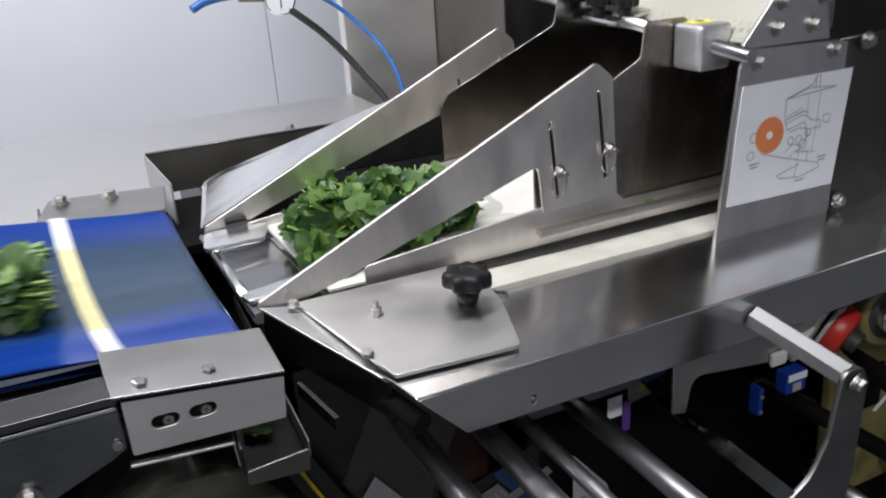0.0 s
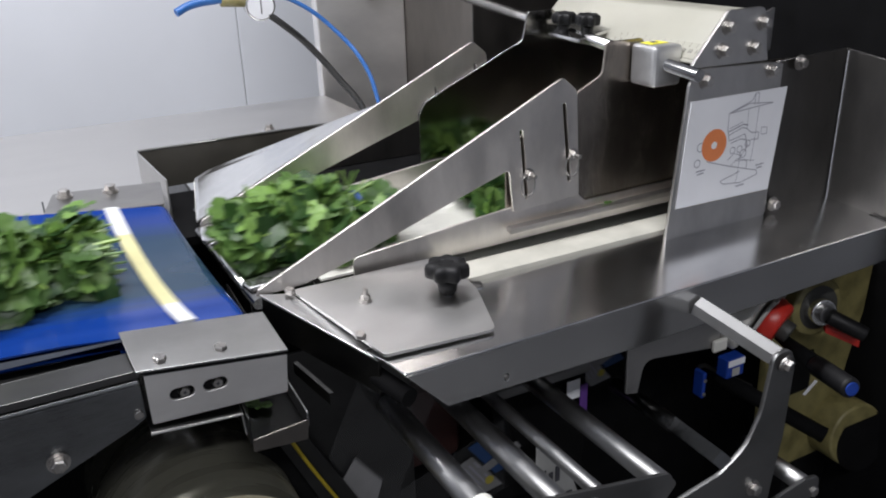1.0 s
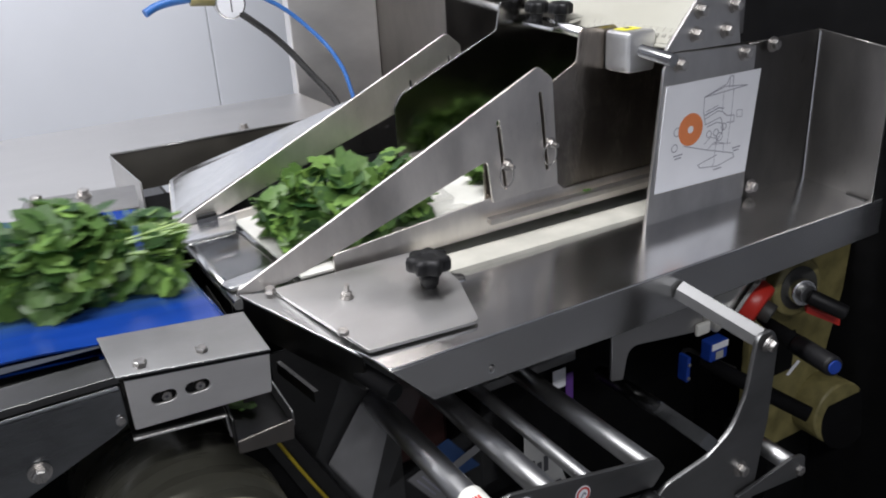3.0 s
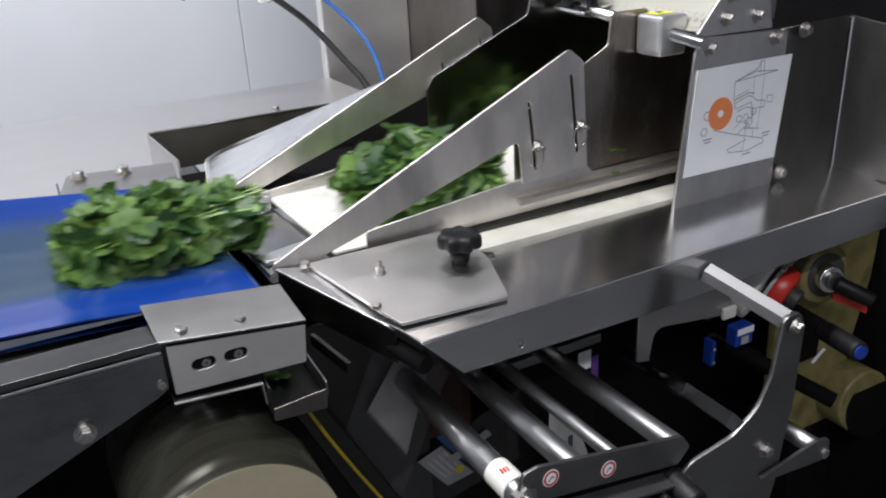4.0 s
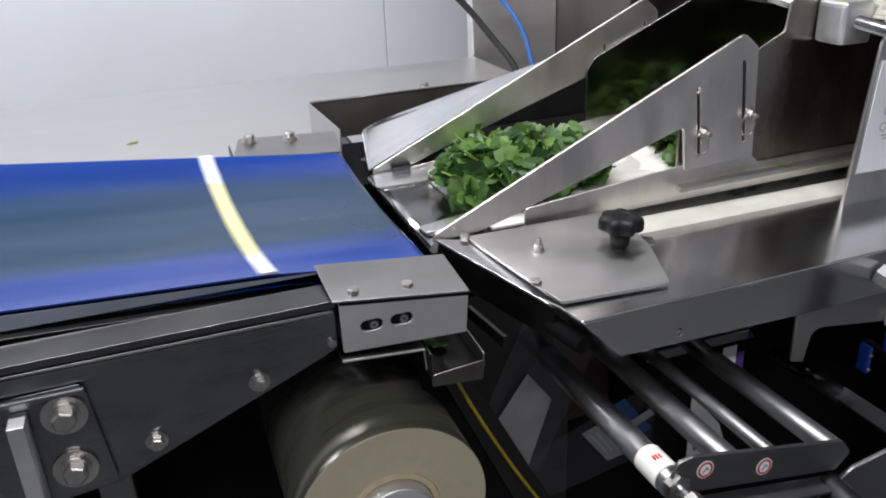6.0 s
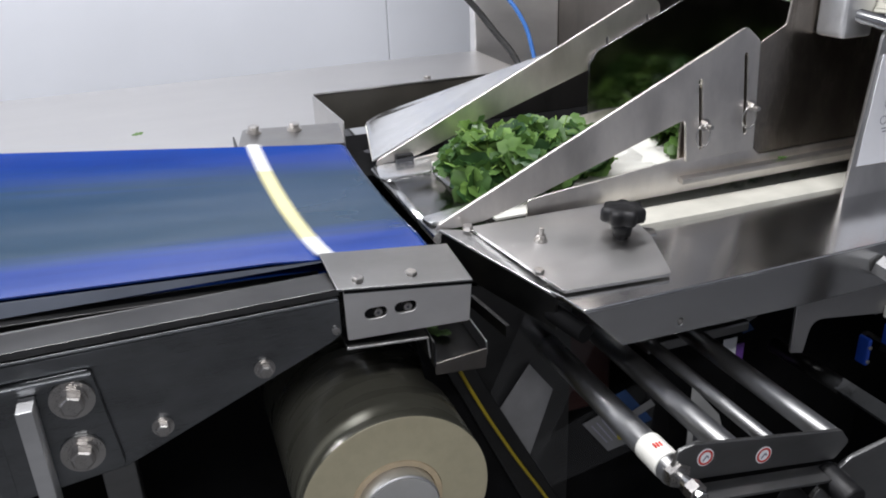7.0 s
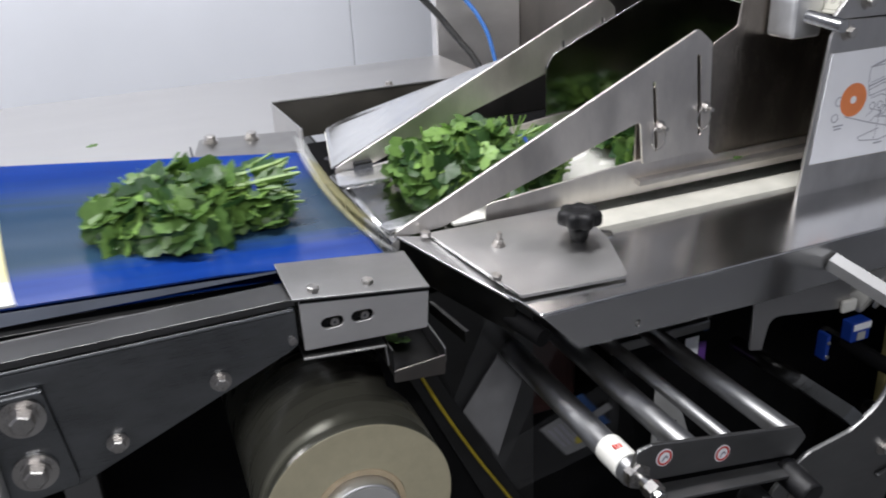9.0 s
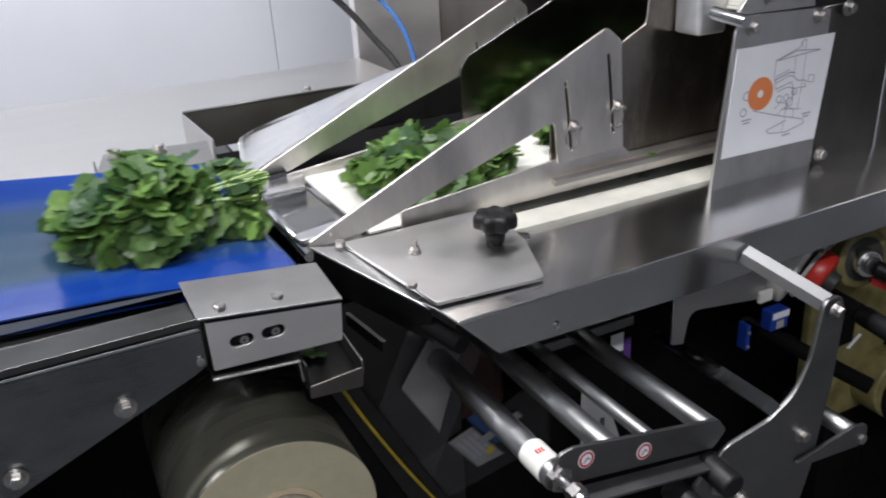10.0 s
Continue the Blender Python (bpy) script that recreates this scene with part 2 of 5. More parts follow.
def fillet(pts, r, n=4):
    """Rounds the corners of a closed outline; r is one radius or one a corner."""
    out = []
    k = len(pts)
    for i in range(k):
        p = Vector(pts[i])
        a, b = Vector(pts[i - 1]), Vector(pts[(i + 1) % k])
        rr = r[i] if isinstance(r, (list, tuple)) else r
        d1, d2 = (a - p), (b - p)
        if rr <= 0:
            out.append(tuple(p))
            continue
        ang = max(0.2, d1.angle(d2))
        cut = min(rr / math.tan(ang / 2), d1.length * 0.45, d2.length * 0.45)
        s, e = p + d1.normalized() * cut, p + d2.normalized() * cut
        for j in range(n + 1):
            t = j / n
            out.append(tuple((1 - t) ** 2 * s + 2 * t * (1 - t) * p + t * t * e))
    return out


AX = {"y": Matrix(((1, 0, 0, 0), (0, 0, -1, 0), (0, 1, 0, 0), (0, 0, 0, 1))),
      "x": Matrix(((0, 0, 1, 0), (1, 0, 0, 0), (0, 1, 0, 0), (0, 0, 0, 1))),
      "z": Matrix.Identity(4)}


def sheet(outline, axis, at, thick, holes=(), bevel=0.0006):
    """A flat plate of some thickness, cut from an outline with holes, at right angles to an axis."""
    cu = bpy.data.curves.new("outline", "CURVE")
    cu.dimensions, cu.fill_mode = "2D", "BOTH"
    cu.extrude, cu.bevel_depth, cu.bevel_resolution = max(0.0001, thick / 2 - bevel), bevel, 1
    cu.offset = -bevel
    for ring in (outline, *holes):
        sp = cu.splines.new("POLY")
        sp.points.add(len(ring) - 1)
        for q, (u, v) in zip(sp.points, ring):
            q.co = (u, v, 0, 1)
        sp.use_cyclic_u = True
    ob = bpy.data.objects.new("outline", cu)
    me = bpy.data.meshes.new_from_object(ob)
    bpy.data.objects.remove(ob)
    bpy.data.curves.remove(cu)
    me.materials.clear()
    shift = {"y": (0, at, 0), "x": (at, 0, 0), "z": (0, 0, at)}[axis]
    me.transform(Matrix.Translation(shift) @ AX[axis])
    return me


def slot(cx, cy, length, width, angle=90, n=5):
    """The outline of a round-ended slot."""
    out = []
    a = radians(angle)
    ux, uy = math.cos(a), math.sin(a)
    for s in (1, -1):
        for i in range(n + 1):
            t = -math.pi / 2 + math.pi * i / n + (0 if s == 1 else math.pi)
            px, py = math.cos(t) * width / 2 + s * (length - width) / 2, math.sin(t) * width / 2
            out.append((cx + px * ux - py * uy, cy + px * uy + py * ux))
    return out


def slab(top, thick, bevel=0.0006):
    """A plate from the corners of its upper face in space; thickness goes straight down."""
    bm = bmesh.new()
    up = [bm.verts.new(p) for p in top]
    lo = [bm.verts.new((p[0], p[1], p[2] - thick)) for p in top]
    n = len(top)
    bm.faces.new(up)
    bm.faces.new(lo[::-1])
    for i in range(n):
        bm.faces.new((up[i], lo[i], lo[(i + 1) % n], up[(i + 1) % n]))
    bmesh.ops.recalc_face_normals(bm, faces=bm.faces)
    if bevel:
        bmesh.ops.bevel(bm, geom=list(bm.edges), offset=bevel, segments=2, affect="EDGES", profile=0.6)
    return bm


def block(x0, x1, y0, y1, z0, z1, bevel=0.001, seg=2):
    bm = bmesh.new()
    bmesh.ops.create_cube(bm, size=1.0)
    bmesh.ops.transform(bm, verts=bm.verts, matrix=Matrix.Translation(((x0 + x1) / 2, (y0 + y1) / 2, (z0 + z1) / 2)) @ Matrix.Diagonal((x1 - x0, y1 - y0, z1 - z0, 1)))
    if bevel:
        bmesh.ops.bevel(bm, geom=list(bm.edges), offset=bevel, segments=seg, affect="EDGES", profile=0.6)
    return bm


def rod(a, b, r, seg=24, r2=None, bevel=0.0, bm=None):
    """A round bar from a to b."""
    a, b = Vector(a), Vector(b)
    d = b - a
    own = bm is None
    bm = bm or bmesh.new()
    m = Matrix.Translation((a + b) / 2) @ d.to_track_quat("Z", "Y").to_matrix().to_4x4()
    g = bmesh.ops.create_cone(bm, cap_ends=True, segments=seg, radius1=r, radius2=r if r2 is None else r2, depth=d.length, matrix=m)
    if bevel and own:
        rims = [e for e in bm.edges if len(e.link_faces) == 2 and any(len(f.verts) > 4 for f in e.link_faces)]
        bmesh.ops.bevel(bm, geom=rims, offset=bevel, segments=2, affect="EDGES", profile=0.6)
    for f in bm.faces:
        if len(f.verts) == 4:
            f.smooth = seg > 8
    return bm


def tube(points, r, res=4, name="tube"):
    """A hose along smooth points."""
    cu = bpy.data.curves.new(name, "CURVE")
    cu.dimensions, cu.bevel_depth, cu.bevel_resolution, cu.resolution_u = "3D", r, res, 10
    cu.use_fill_caps = True
    sp = cu.splines.new("BEZIER")
    sp.bezier_points.add(len(points) - 1)
    for q, p in zip(sp.bezier_points, points):
        q.co = p
        q.handle_left_type = q.handle_right_type = "AUTO"
    ob = bpy.data.objects.new(name, cu)
    me = bpy.data.meshes.new_from_object(ob)
    bpy.data.objects.remove(ob)
    bpy.data.curves.remove(cu)
    me.materials.clear()
    me.polygons.foreach_set("use_smooth", [True] * len(me.polygons))
    return me


def bolt_mesh(size, stud=0.0, washer=True, socket=False, wide=0.84):
    """A hexagon bolt head on a washer, standing on z = 0; size: head across flats."""
    bm = bmesh.new()
    z = 0.0
    if washer:
        rod((0, 0, 0), (0, 0, size * 0.16), size * wide, 24, bm=bm)
        rod((0, 0, size * 0.17), (0, 0, size * 0.34), size * 0.70, 20, bm=bm)
        rod((0, 0, size * 0.12), (0, 0, size * 0.18), size * 0.6, 16, bm=bm)
        z = size * 0.33
    h = size * 0.5
    if socket:
        rod((0, 0, z), (0, 0, z + h), size * 0.5, 20, r2=size * 0.42, bm=bm)
    else:
        rod((0, 0, z), (0, 0, z + h * 0.86), size * 0.577, 6, bm=bm)
        rod((0, 0, z + h * 0.86), (0, 0, z + h), size * 0.56, 6, r2=size * 0.47, bm=bm)
    if stud:
        rod((0, 0, z), (0, 0, z + h + stud), size * 0.3, 12, bm=bm)
    for f in bm.faces:
        f.smooth = False
    me = bpy.data.meshes.new("bolt")
    bm.to_mesh(me)
    bm.free()
    me.materials.append(BOLT)
    return me


M_HEX = bolt_mesh(0.0105)
M_BIG = bolt_mesh(0.0165, wide=1.02)
M_SMALL = bolt_mesh(0.0092, washer=False)
M_STUD = bolt_mesh(0.008, 0.007)
M_ROUND = bolt_mesh(0.009, washer=False, socket=True)


def bolt(parent, me, p, way=(0, -1, 0), spin=0, name="bolt"):
    ob = part(name, me, None, parent)
    ob.matrix_basis = Matrix.Translation(p) @ Vector(way).to_track_quat("Z", "Y").to_matrix().to_4x4() @ pose(0, 0, 0, 0, 0, spin)
    return ob


def star_knob_mesh(r, h):
    """A seven-lobed grip on a short neck, standing on z = 0."""
    bm = bmesh.new()
    n = 56
    rings = []
    for z, f in ((0.56, 0.78), (0.60, 0.95), (0.66, 1.0), (0.88, 1.0), (0.96, 0.95), (1.0, 0.82), (1.0, 0.40), (0.985, 0.36)):
        ring = []
        for i in range(n):
            a = 2 * math.pi * i / n
            rr = r * f * (0.9 + 0.1 * math.cos(7 * a))
            ring.append(bm.verts.new((rr * math.cos(a), rr * math.sin(a), z * h)))
        rings.append(ring)
    for lo, hi in zip(rings, rings[1:]):
        for i in range(n):
            bm.faces.new((lo[i], lo[(i + 1) % n], hi[(i + 1) % n], hi[i])).smooth = True
    bm.faces.new(rings[-1])
    bm.faces.new(rings[0][::-1])
    rod((0, 0, 0.16 * h), (0, 0, 0.57 * h), r * 0.40, 20, r2=r * 0.52, bm=bm)
    me = bpy.data.meshes.new("knob")
    bm.to_mesh(me)
    bm.free()
    me.materials.append(BLACK)
    return me


# ---- the room ----
def room():
    part("floor", block(-4.5, 3.0, -4.5, 1.75, -0.1, 0.0, 0), FLOORM, None)
    tagged(bpy.data.objects["floor"], "grey resin factory floor", "floor", kind="structure")
    back = thing("wall_back", (0, 1.6, 0), "white insulated panel wall with a narrow joint", "wall", kind="structure")
    xs = [-4.5, -2.1, -0.89, 0.3, 1.5, 3.0]
    for a, b in zip(xs, xs[1:]):
        part("panel", block(a + 0.0009, b - 0.0009, 1.6, 1.72, 0, 2.7, 0.003), WALL, back)
    part("joint_backing", block(-4.5, 3.0, 1.606, 1.70, 0, 2.7, 0), GREY_PLASTIC, back)
    for n, b in (("wall_left", (-4.6, -4.5, -4.5, 1.75)), ("wall_right", (3.0, 3.1, -4.5, 1.75)), ("wall_front", (-4.6, 3.1, -4.6, -4.5))):
        ob = part(n, block(b[0], b[1], b[2], b[3], 0, 2.7, 0), WALL, None)
        tagged(ob, "white insulated panel wall of the packing room", "wall", kind="structure")
    ob = part("ceiling", block(-4.6, 3.1, -4.6, 1.75, 2.7, 2.8, 0), WALL, None)
    tagged(ob, "white panel ceiling of the packing room", "ceiling", kind="structure")
    for bx, by, bz in BATTENS:
        t = thing("ceiling_batten", (bx, by, 2.7), "unseen white ceiling batten over a lamp", "light", "ceiling battens")
        part("housing", block(bx - 0.72, bx + 0.72, by - 0.06, by + 0.06, bz, 2.699, 0.004), WHITE_PLASTIC, t)


# ---- infeed conveyor ----
BY0, BY1 = 0.098, 0.335
NOSE = -0.100
SKEW = 0.085  # the nose does not run quite square to the belt


def belt_z(x, y):
    u = (y - BY0) / (BY1 - BY0)
    return 0.951 + 0.15 * (y - BY0) - (0.05 + 0.06 * u) * (max(x, -1.0) + 0.2) - 0.009 * math.sin(math.pi * min(1, max(0, u))) ** 0.7 - 0.005 * max(0.0, 1 - max(0.0, u) / 0.15) * min(1.0, max(0.0, (x + 0.24) / 0.06))


def belt_mesh():
    bm = bmesh.new()
    xs = [-4.3, -3.0, -2.0, -1.4, -1.0] + [-0.9 + 0.05 * i for i in range(16)]
    xs = [x for x in xs if x < NOSE - 0.02] + [NOSE - 0.012]
    ny = 24
    prof = [(x, 0.0) for x in xs]
    r = 0.012
    for i in range(1, 9):
        a = math.pi * i / 9
        prof.append((NOSE - 0.012 + r * math.sin(a), -r + r * math.cos(a)))
    prof += [(x, -2 * r) for x in xs[::-1]]
    rows = []
    for x, dz in prof:
        row = []
        for j in range(ny + 1):
            y = BY0 + (BY1 - BY0) * j / ny
            xs_ = x - SKEW * (y - BY0) * min(1.0, max(0.0, (x + 0.3) / 0.1))
            row.append(bm.verts.new((xs_, y, belt_z(min(xs_, NOSE), y) + dz)))
        rows.append(row)
    for a, b in zip(rows, rows[1:]):
        for j in range(ny):
            bm.faces.new((a[j], a[j + 1], b[j + 1], b[j])).smooth = True
    bmesh.ops.recalc_face_normals(bm, faces=bm.faces)
    bmesh.ops.solidify(bm, geom=list(bm.faces), thickness=0.0016)
    for e in bm.edges:
        if len(e.link_faces) == 2 and e.calc_face_angle(0) > 0.7:
            e.smooth = False
    return bm


def stripe_mesh(u0, u1):
    """A piece of flat stripe across the belt, lying on it, about x = 0."""
    bm = bmesh.new()
    n = 14
    rows = []
    for j in range(n + 1):
        u = u0 + (u1 - u0) * j / n
        y = BY0 + (BY1 - BY0) * u
        c = -0.105 * (y - BY0) - 0.0038 * math.sin(math.pi * u) ** 0.8 * (1.25 - 0.5 * u)
        za, zb = belt_z(-0.3 + c - 0.0068, y) - 0.1 * (0.05 + 0.06 * u) + 0.0022, belt_z(-0.3 + c + 0.0068, y) - 0.1 * (0.05 + 0.06 * u) + 0.0022
        rows.append((bm.verts.new((c - 0.0068, y, za)), bm.verts.new((c + 0.0068, y, zb)), bm.verts.new((c - 0.0068, y, za - 0.002)), bm.verts.new((c + 0.0068, y, zb - 0.002))))
    for a, b in zip(rows, rows[1:]):
        bm.faces.new((a[0], a[1], b[1], b[0]))
        bm.faces.new((a[0], b[0], b[2], a[2]))
        bm.faces.new((a[1], a[3], b[3], b[1]))
    bm.faces.new((rows[0][0], rows[0][2], rows[0][3], rows[0][1]))
    bm.faces.new((rows[-1][0], rows[-1][1], rows[-1][3], rows[-1][2]))
    bmesh.ops.recalc_face_normals(bm, faces=bm.faces)
    me = bpy.data.meshes.new("stripe")
    bm.to_mesh(me)
    bm.free()
    return me


STRIPES = []
SLACK = {2: 0.009, 3: 0.010, 4: 0.006, 6: 0.011, 7: 0.006, 8: 0.006, 9: 0.009, 10: 0.010, 11: 0.014, 12: 0.021, 13: 0.020, 14: 0.020}  # uneven spacing of some stripes


def conveyor():
    t = thing("infeed_conveyor", (-0.5, 0.2, 0.0), "stainless steel infeed conveyor with a glossy blue belt", "conveyor")
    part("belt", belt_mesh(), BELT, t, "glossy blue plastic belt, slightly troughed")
    # bed under the belt
    part("bed", slab([(-4.3, 0.11, 0.955), (NOSE - 0.03, 0.11, 0.918), (NOSE - 0.03, 0.325, 0.95), (-4.3, 0.325, 0.99)], 0.006), STEEL_DARK, t)
    part("bed_edge", slab([(-1.1, 0.088, 0.972), (-0.21, 0.088, 0.934), (-0.21, 0.104, 0.936), (-1.1, 0.104, 0.974)], 0.018), STEEL_SHADE, t, "thin steel edge under the belt")
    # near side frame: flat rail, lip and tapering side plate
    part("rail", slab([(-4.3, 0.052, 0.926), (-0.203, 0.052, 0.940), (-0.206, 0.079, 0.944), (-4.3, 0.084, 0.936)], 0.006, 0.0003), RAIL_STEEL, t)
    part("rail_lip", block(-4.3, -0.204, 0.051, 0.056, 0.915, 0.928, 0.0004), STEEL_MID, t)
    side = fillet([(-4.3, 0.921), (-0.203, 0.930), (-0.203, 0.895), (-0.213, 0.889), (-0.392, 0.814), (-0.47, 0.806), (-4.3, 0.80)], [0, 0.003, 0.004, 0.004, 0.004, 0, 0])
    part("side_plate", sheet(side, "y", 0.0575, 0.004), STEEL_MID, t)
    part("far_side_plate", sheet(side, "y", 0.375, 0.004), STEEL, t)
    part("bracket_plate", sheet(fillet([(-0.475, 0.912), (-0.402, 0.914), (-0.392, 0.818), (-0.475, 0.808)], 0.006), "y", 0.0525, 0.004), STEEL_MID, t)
    part("leg", block(-0.4555, -0.4435, 0.027, 0.049, 0.0, 0.901, 0.0008), SPINDLE, t)
    part("bracket_lip", block(-0.470, -0.401, 0.044, 0.0515, 0.9085, 0.9125, 0.0012), STEEL_MID, t)
    part("belt_hem", sheet([(-1.0, 0.9875), (-0.17, 0.946), (-1.0, 0.9504)], "y", 0.0966, 0.0012, bevel=0.0002), BELT_HEM, t, "grey-blue hem of the belt")
    for x in (-2.2, -4.1):
        for y in (0.06, 0.36):
            part("leg", block(x - 0.02, x + 0.02, y - 0.02, y + 0.02, 0, 0.9, 0.002), STEEL_DARK, t)
    part("leg", block(-0.46, -0.42, 0.36, 0.4, 0, 0.9, 0.002), STEEL_DARK, t)
    for p in ((-0.419, 0.05, 0.891), (-0.421, 0.05, 0.841)):
        bolt(t, M_BIG, p, spin=10)
    for p in ((-0.359, 0.055, 0.845), (-0.2715, 0.055, 0.8785)):
        bolt(t, M_HEX, p, spin=20)
    part("pin", rod((-0.2085, 0.062, 0.9015), (-0.2085, 0.05, 0.9015), 0.0035, 12), BOLT, t)
    # nose cover on the near side
    front = [(-0.200, 0.892), (-0.089, 0.887), (-0.086, 0.924), (-0.200, 0.938)]
    holes = [slot(-0.174, 0.9135, 0.020, 0.010, 0), slot(-0.1475, 0.9135, 0.020, 0.010, 0)]
    box = part("nose_cover", sheet(fillet(front, 0.002), "y", 0.0485, 0.003, holes), STEEL_MATTE, t, "folded steel cover over the belt nose")
    # Black backing makes the slots read as deep shade.
    part("cover_back", block(-0.197, -0.090, 0.0515, 0.0545, 0.893, 0.92, 0), BLACK_AND_SHADE, box)
    # Darker tone than the cover's front: the light's fall is in the colour.
    part("cover_top", slab([(-0.2055, 0.046, 0.9425), (-0.085, 0.046, 0.9275), (-0.0895, 0.099, 0.9418), (-0.209, 0.096, 0.9556)], 0.0022, 0.0008), STEEL_DARK, box)
    # Thin black strip draws the shaded gap under the top.
    part("cover_gap", sheet([(-0.2, 0.9372), (-0.086, 0.9232), (-0.086, 0.9262), (-0.2, 0.9402)], "y", 0.0462, 0.0006, bevel=0.0001), BLACK_AND_SHADE, box)
    part("cover_end", sheet(fillet([(0.051, 0.889), (0.11, 0.895), (0.11, 0.934), (0.05, 0.924)], 0.001), "x", -0.0885, 0.0025), STEEL, box)
    part("cover_left", sheet(fillet([(0.051, 0.894), (0.1, 0.90), (0.1, 0.946), (0.05, 0.937)], 0.001), "x", -0.1985, 0.0025), STEEL, box)
    for x in (-0.174, -0.1475):
        bolt(box, M_ROUND, (x + 0.002, 0.0512, 0.9132), name="screw")
        part("screw_socket", rod((x + 0.002, 0.0475, 0.9132), (x + 0.002, 0.0465, 0.9132), 0.0015, 6), INK, box)
    for p, s in (((-0.1855, 0.056, 0.942), 0), ((-0.1375, 0.06, 0.936), 25)):
        bolt(box, M_SMALL, p, (0.1, -0.14, 1), s)
    # nose cover on the far side
    far = part("nose_cover", slab(fillet3([(-0.244, 0.3375, 0.9875), (-0.123, 0.3375, 0.9795), (-0.115, 0.405, 0.9855), (-0.229, 0.405, 0.9915)], [0.010, 0.004, 0.002, 0.006]), 0.004, 0.0009), STEEL_COVER, t, "steel cover plate over the belt nose, corners rounded")
    part("cover_end", sheet([(0.345, 0.952), (0.405, 0.96), (0.405, 0.9845), (0.345, 0.9775)], "x", -0.2405, 0.002), STEEL_SHADE, far)
    # Near-black lip draws the shadow line between cover and belt.
    part("cover_lip", sheet([(-0.236, 0.972), (-0.124, 0.966), (-0.124, 0.975), (-0.236, 0.983)], "y", 0.339, 0.0015, bevel=0.0002), STEEL_SHADE, far, "shaded folded lip")
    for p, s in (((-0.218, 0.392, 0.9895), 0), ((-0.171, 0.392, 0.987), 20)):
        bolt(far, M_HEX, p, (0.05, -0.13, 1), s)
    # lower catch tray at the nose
    tray = part("catch_lip", slab([(-0.203, 0.042, 0.8895), (-0.130, 0.042, 0.8835), (-0.130, 0.1, 0.8895), (-0.203, 0.1, 0.8955)], 0.0025), STEEL_SHADE, t)
    # Paler rods along the front edge and end of the lip.
    part("lip_edge", rod((-0.203, 0.041, 0.8882), (-0.131, 0.041, 0.8823), 0.0012, 8), STEEL_PLATE, tray, "thin pale edge of the catch lip")
    part("lip_edge", rod((-0.131, 0.041, 0.8823), (-0.1295, 0.041, 0.862), 0.0012, 8), STEEL_PLATE, tray, "thin pale edge of the catch lip")
    part("catch_tray", slab([(-0.127, 0.035, 0.856), (-0.078, 0.04, 0.853), (-0.078, 0.3, 0.87), (-0.127, 0.3, 0.873)], 0.002), STEEL_SHADE, t)
    part("tray_side", sheet(fillet([(0.032, 0.856), (0.3, 0.873), (0.3, 0.9), (0.032, 0.882)], 0.002), "x", -0.128, 0.002), STEEL_SHADE, t)
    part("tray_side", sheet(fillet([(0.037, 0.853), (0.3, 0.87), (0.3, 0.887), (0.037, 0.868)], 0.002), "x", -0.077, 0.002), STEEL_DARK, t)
    part("tray_front", sheet(fillet([(-0.127, 0.846), (-0.079, 0.842), (-0.077, 0.862), (-0.127, 0.858)], 0.002), "y", 0.036, 0.002), STEEL_BROWN, t)
    # moving stripes
    yel, whi = stripe_mesh(0.17, 0.78), (stripe_mesh(0.0, 0.17), stripe_mesh(0.78, 1.0))
    for i in range(15):
        st = part("stripe", yel.copy(), STRIPE_YEL, t, "pale yellow stripe across the belt")
        for w in whi:
            part("stripe_end", w, STRIPE_WHI, st, "white end of the stripe")
        STRIPES.append(st)
    return t


# ---- film roll below the conveyor ----
def film_roll():
    c = Vector((-0.167, 0.05, 0.7065))
    t = thing("film_roll", c, "large roll of clear wrapping film on a cardboard core", "film roll")
    R = 0.094

    def ring(r0, r1, y0, y1, seg=96, bev=0.0003):
        bm = bmesh.new()
        prof = [(r0, y0), (r1 - bev, y0), (r1, y0 + bev), (r1, y1), (r0, y1)]
        cols = []
        for i in range(seg):
            a = 2 * math.pi * i / seg
            cols.append([bm.verts.new((c.x + r * math.cos(a), y, c.z + r * math.sin(a))) for r, y in prof])
        for i in range(seg):
            a, b = cols[i], cols[(i + 1) % seg]
            for k in range(len(prof)):
                f = bm.faces.new((a[k], a[(k + 1) % 5], b[(k + 1) % 5], b[k]))
                f.smooth = k in (2, 4)
        bmesh.ops.recalc_face_normals(bm, faces=bm.faces)
        return bm
    part("film_end", ring(0.046, R - 0.0006, 0.0496, 0.0526), ROLL_END, t, "cream end face of the wound film")
    part("wound_film", ring(0.046, R, 0.0505, 0.36), ROLLM, t, "wound clear film, grey and glossy")
    part("core", ring(0.0400, 0.0455, 0.0485, 0.36), CARDBOARD, t, "brown cardboard core")
    part("spindle", rod((c.x, 0.035, c.z), (c.x, 0.42, c.z), 0.0385, 40, bevel=0.002), SPINDLE, t, "pale steel spindle")
    # Pale disc added so that the spindle's end looks lit.
    part("spindle_face", rod((c.x, 0.0335, c.z), (c.x, 0.0349, c.z), 0.0365, 40), GREY_PLASTIC, t, "pale grey disc added to lighten the spindle's end face")
    for i in range(4):
        part("scale_mark", block(c.x - 0.028 + i * 0.004, c.x - 0.0265 + i * 0.004, 0.0325, 0.0332, c.z + 0.006, c.z + 0.018 - 0.001 * i, 0), INK, t)
    part("hanger", block(c.x - 0.03, c.x + 0.03, 0.42, 0.45, 0.0, c.z + 0.03, 0.003), STEEL_DARK, t)


# ---- flow wrapper ----
def deck_z(y):
    return 0.9 + 0.085 * y


FY, RY = 0.157, 0.326
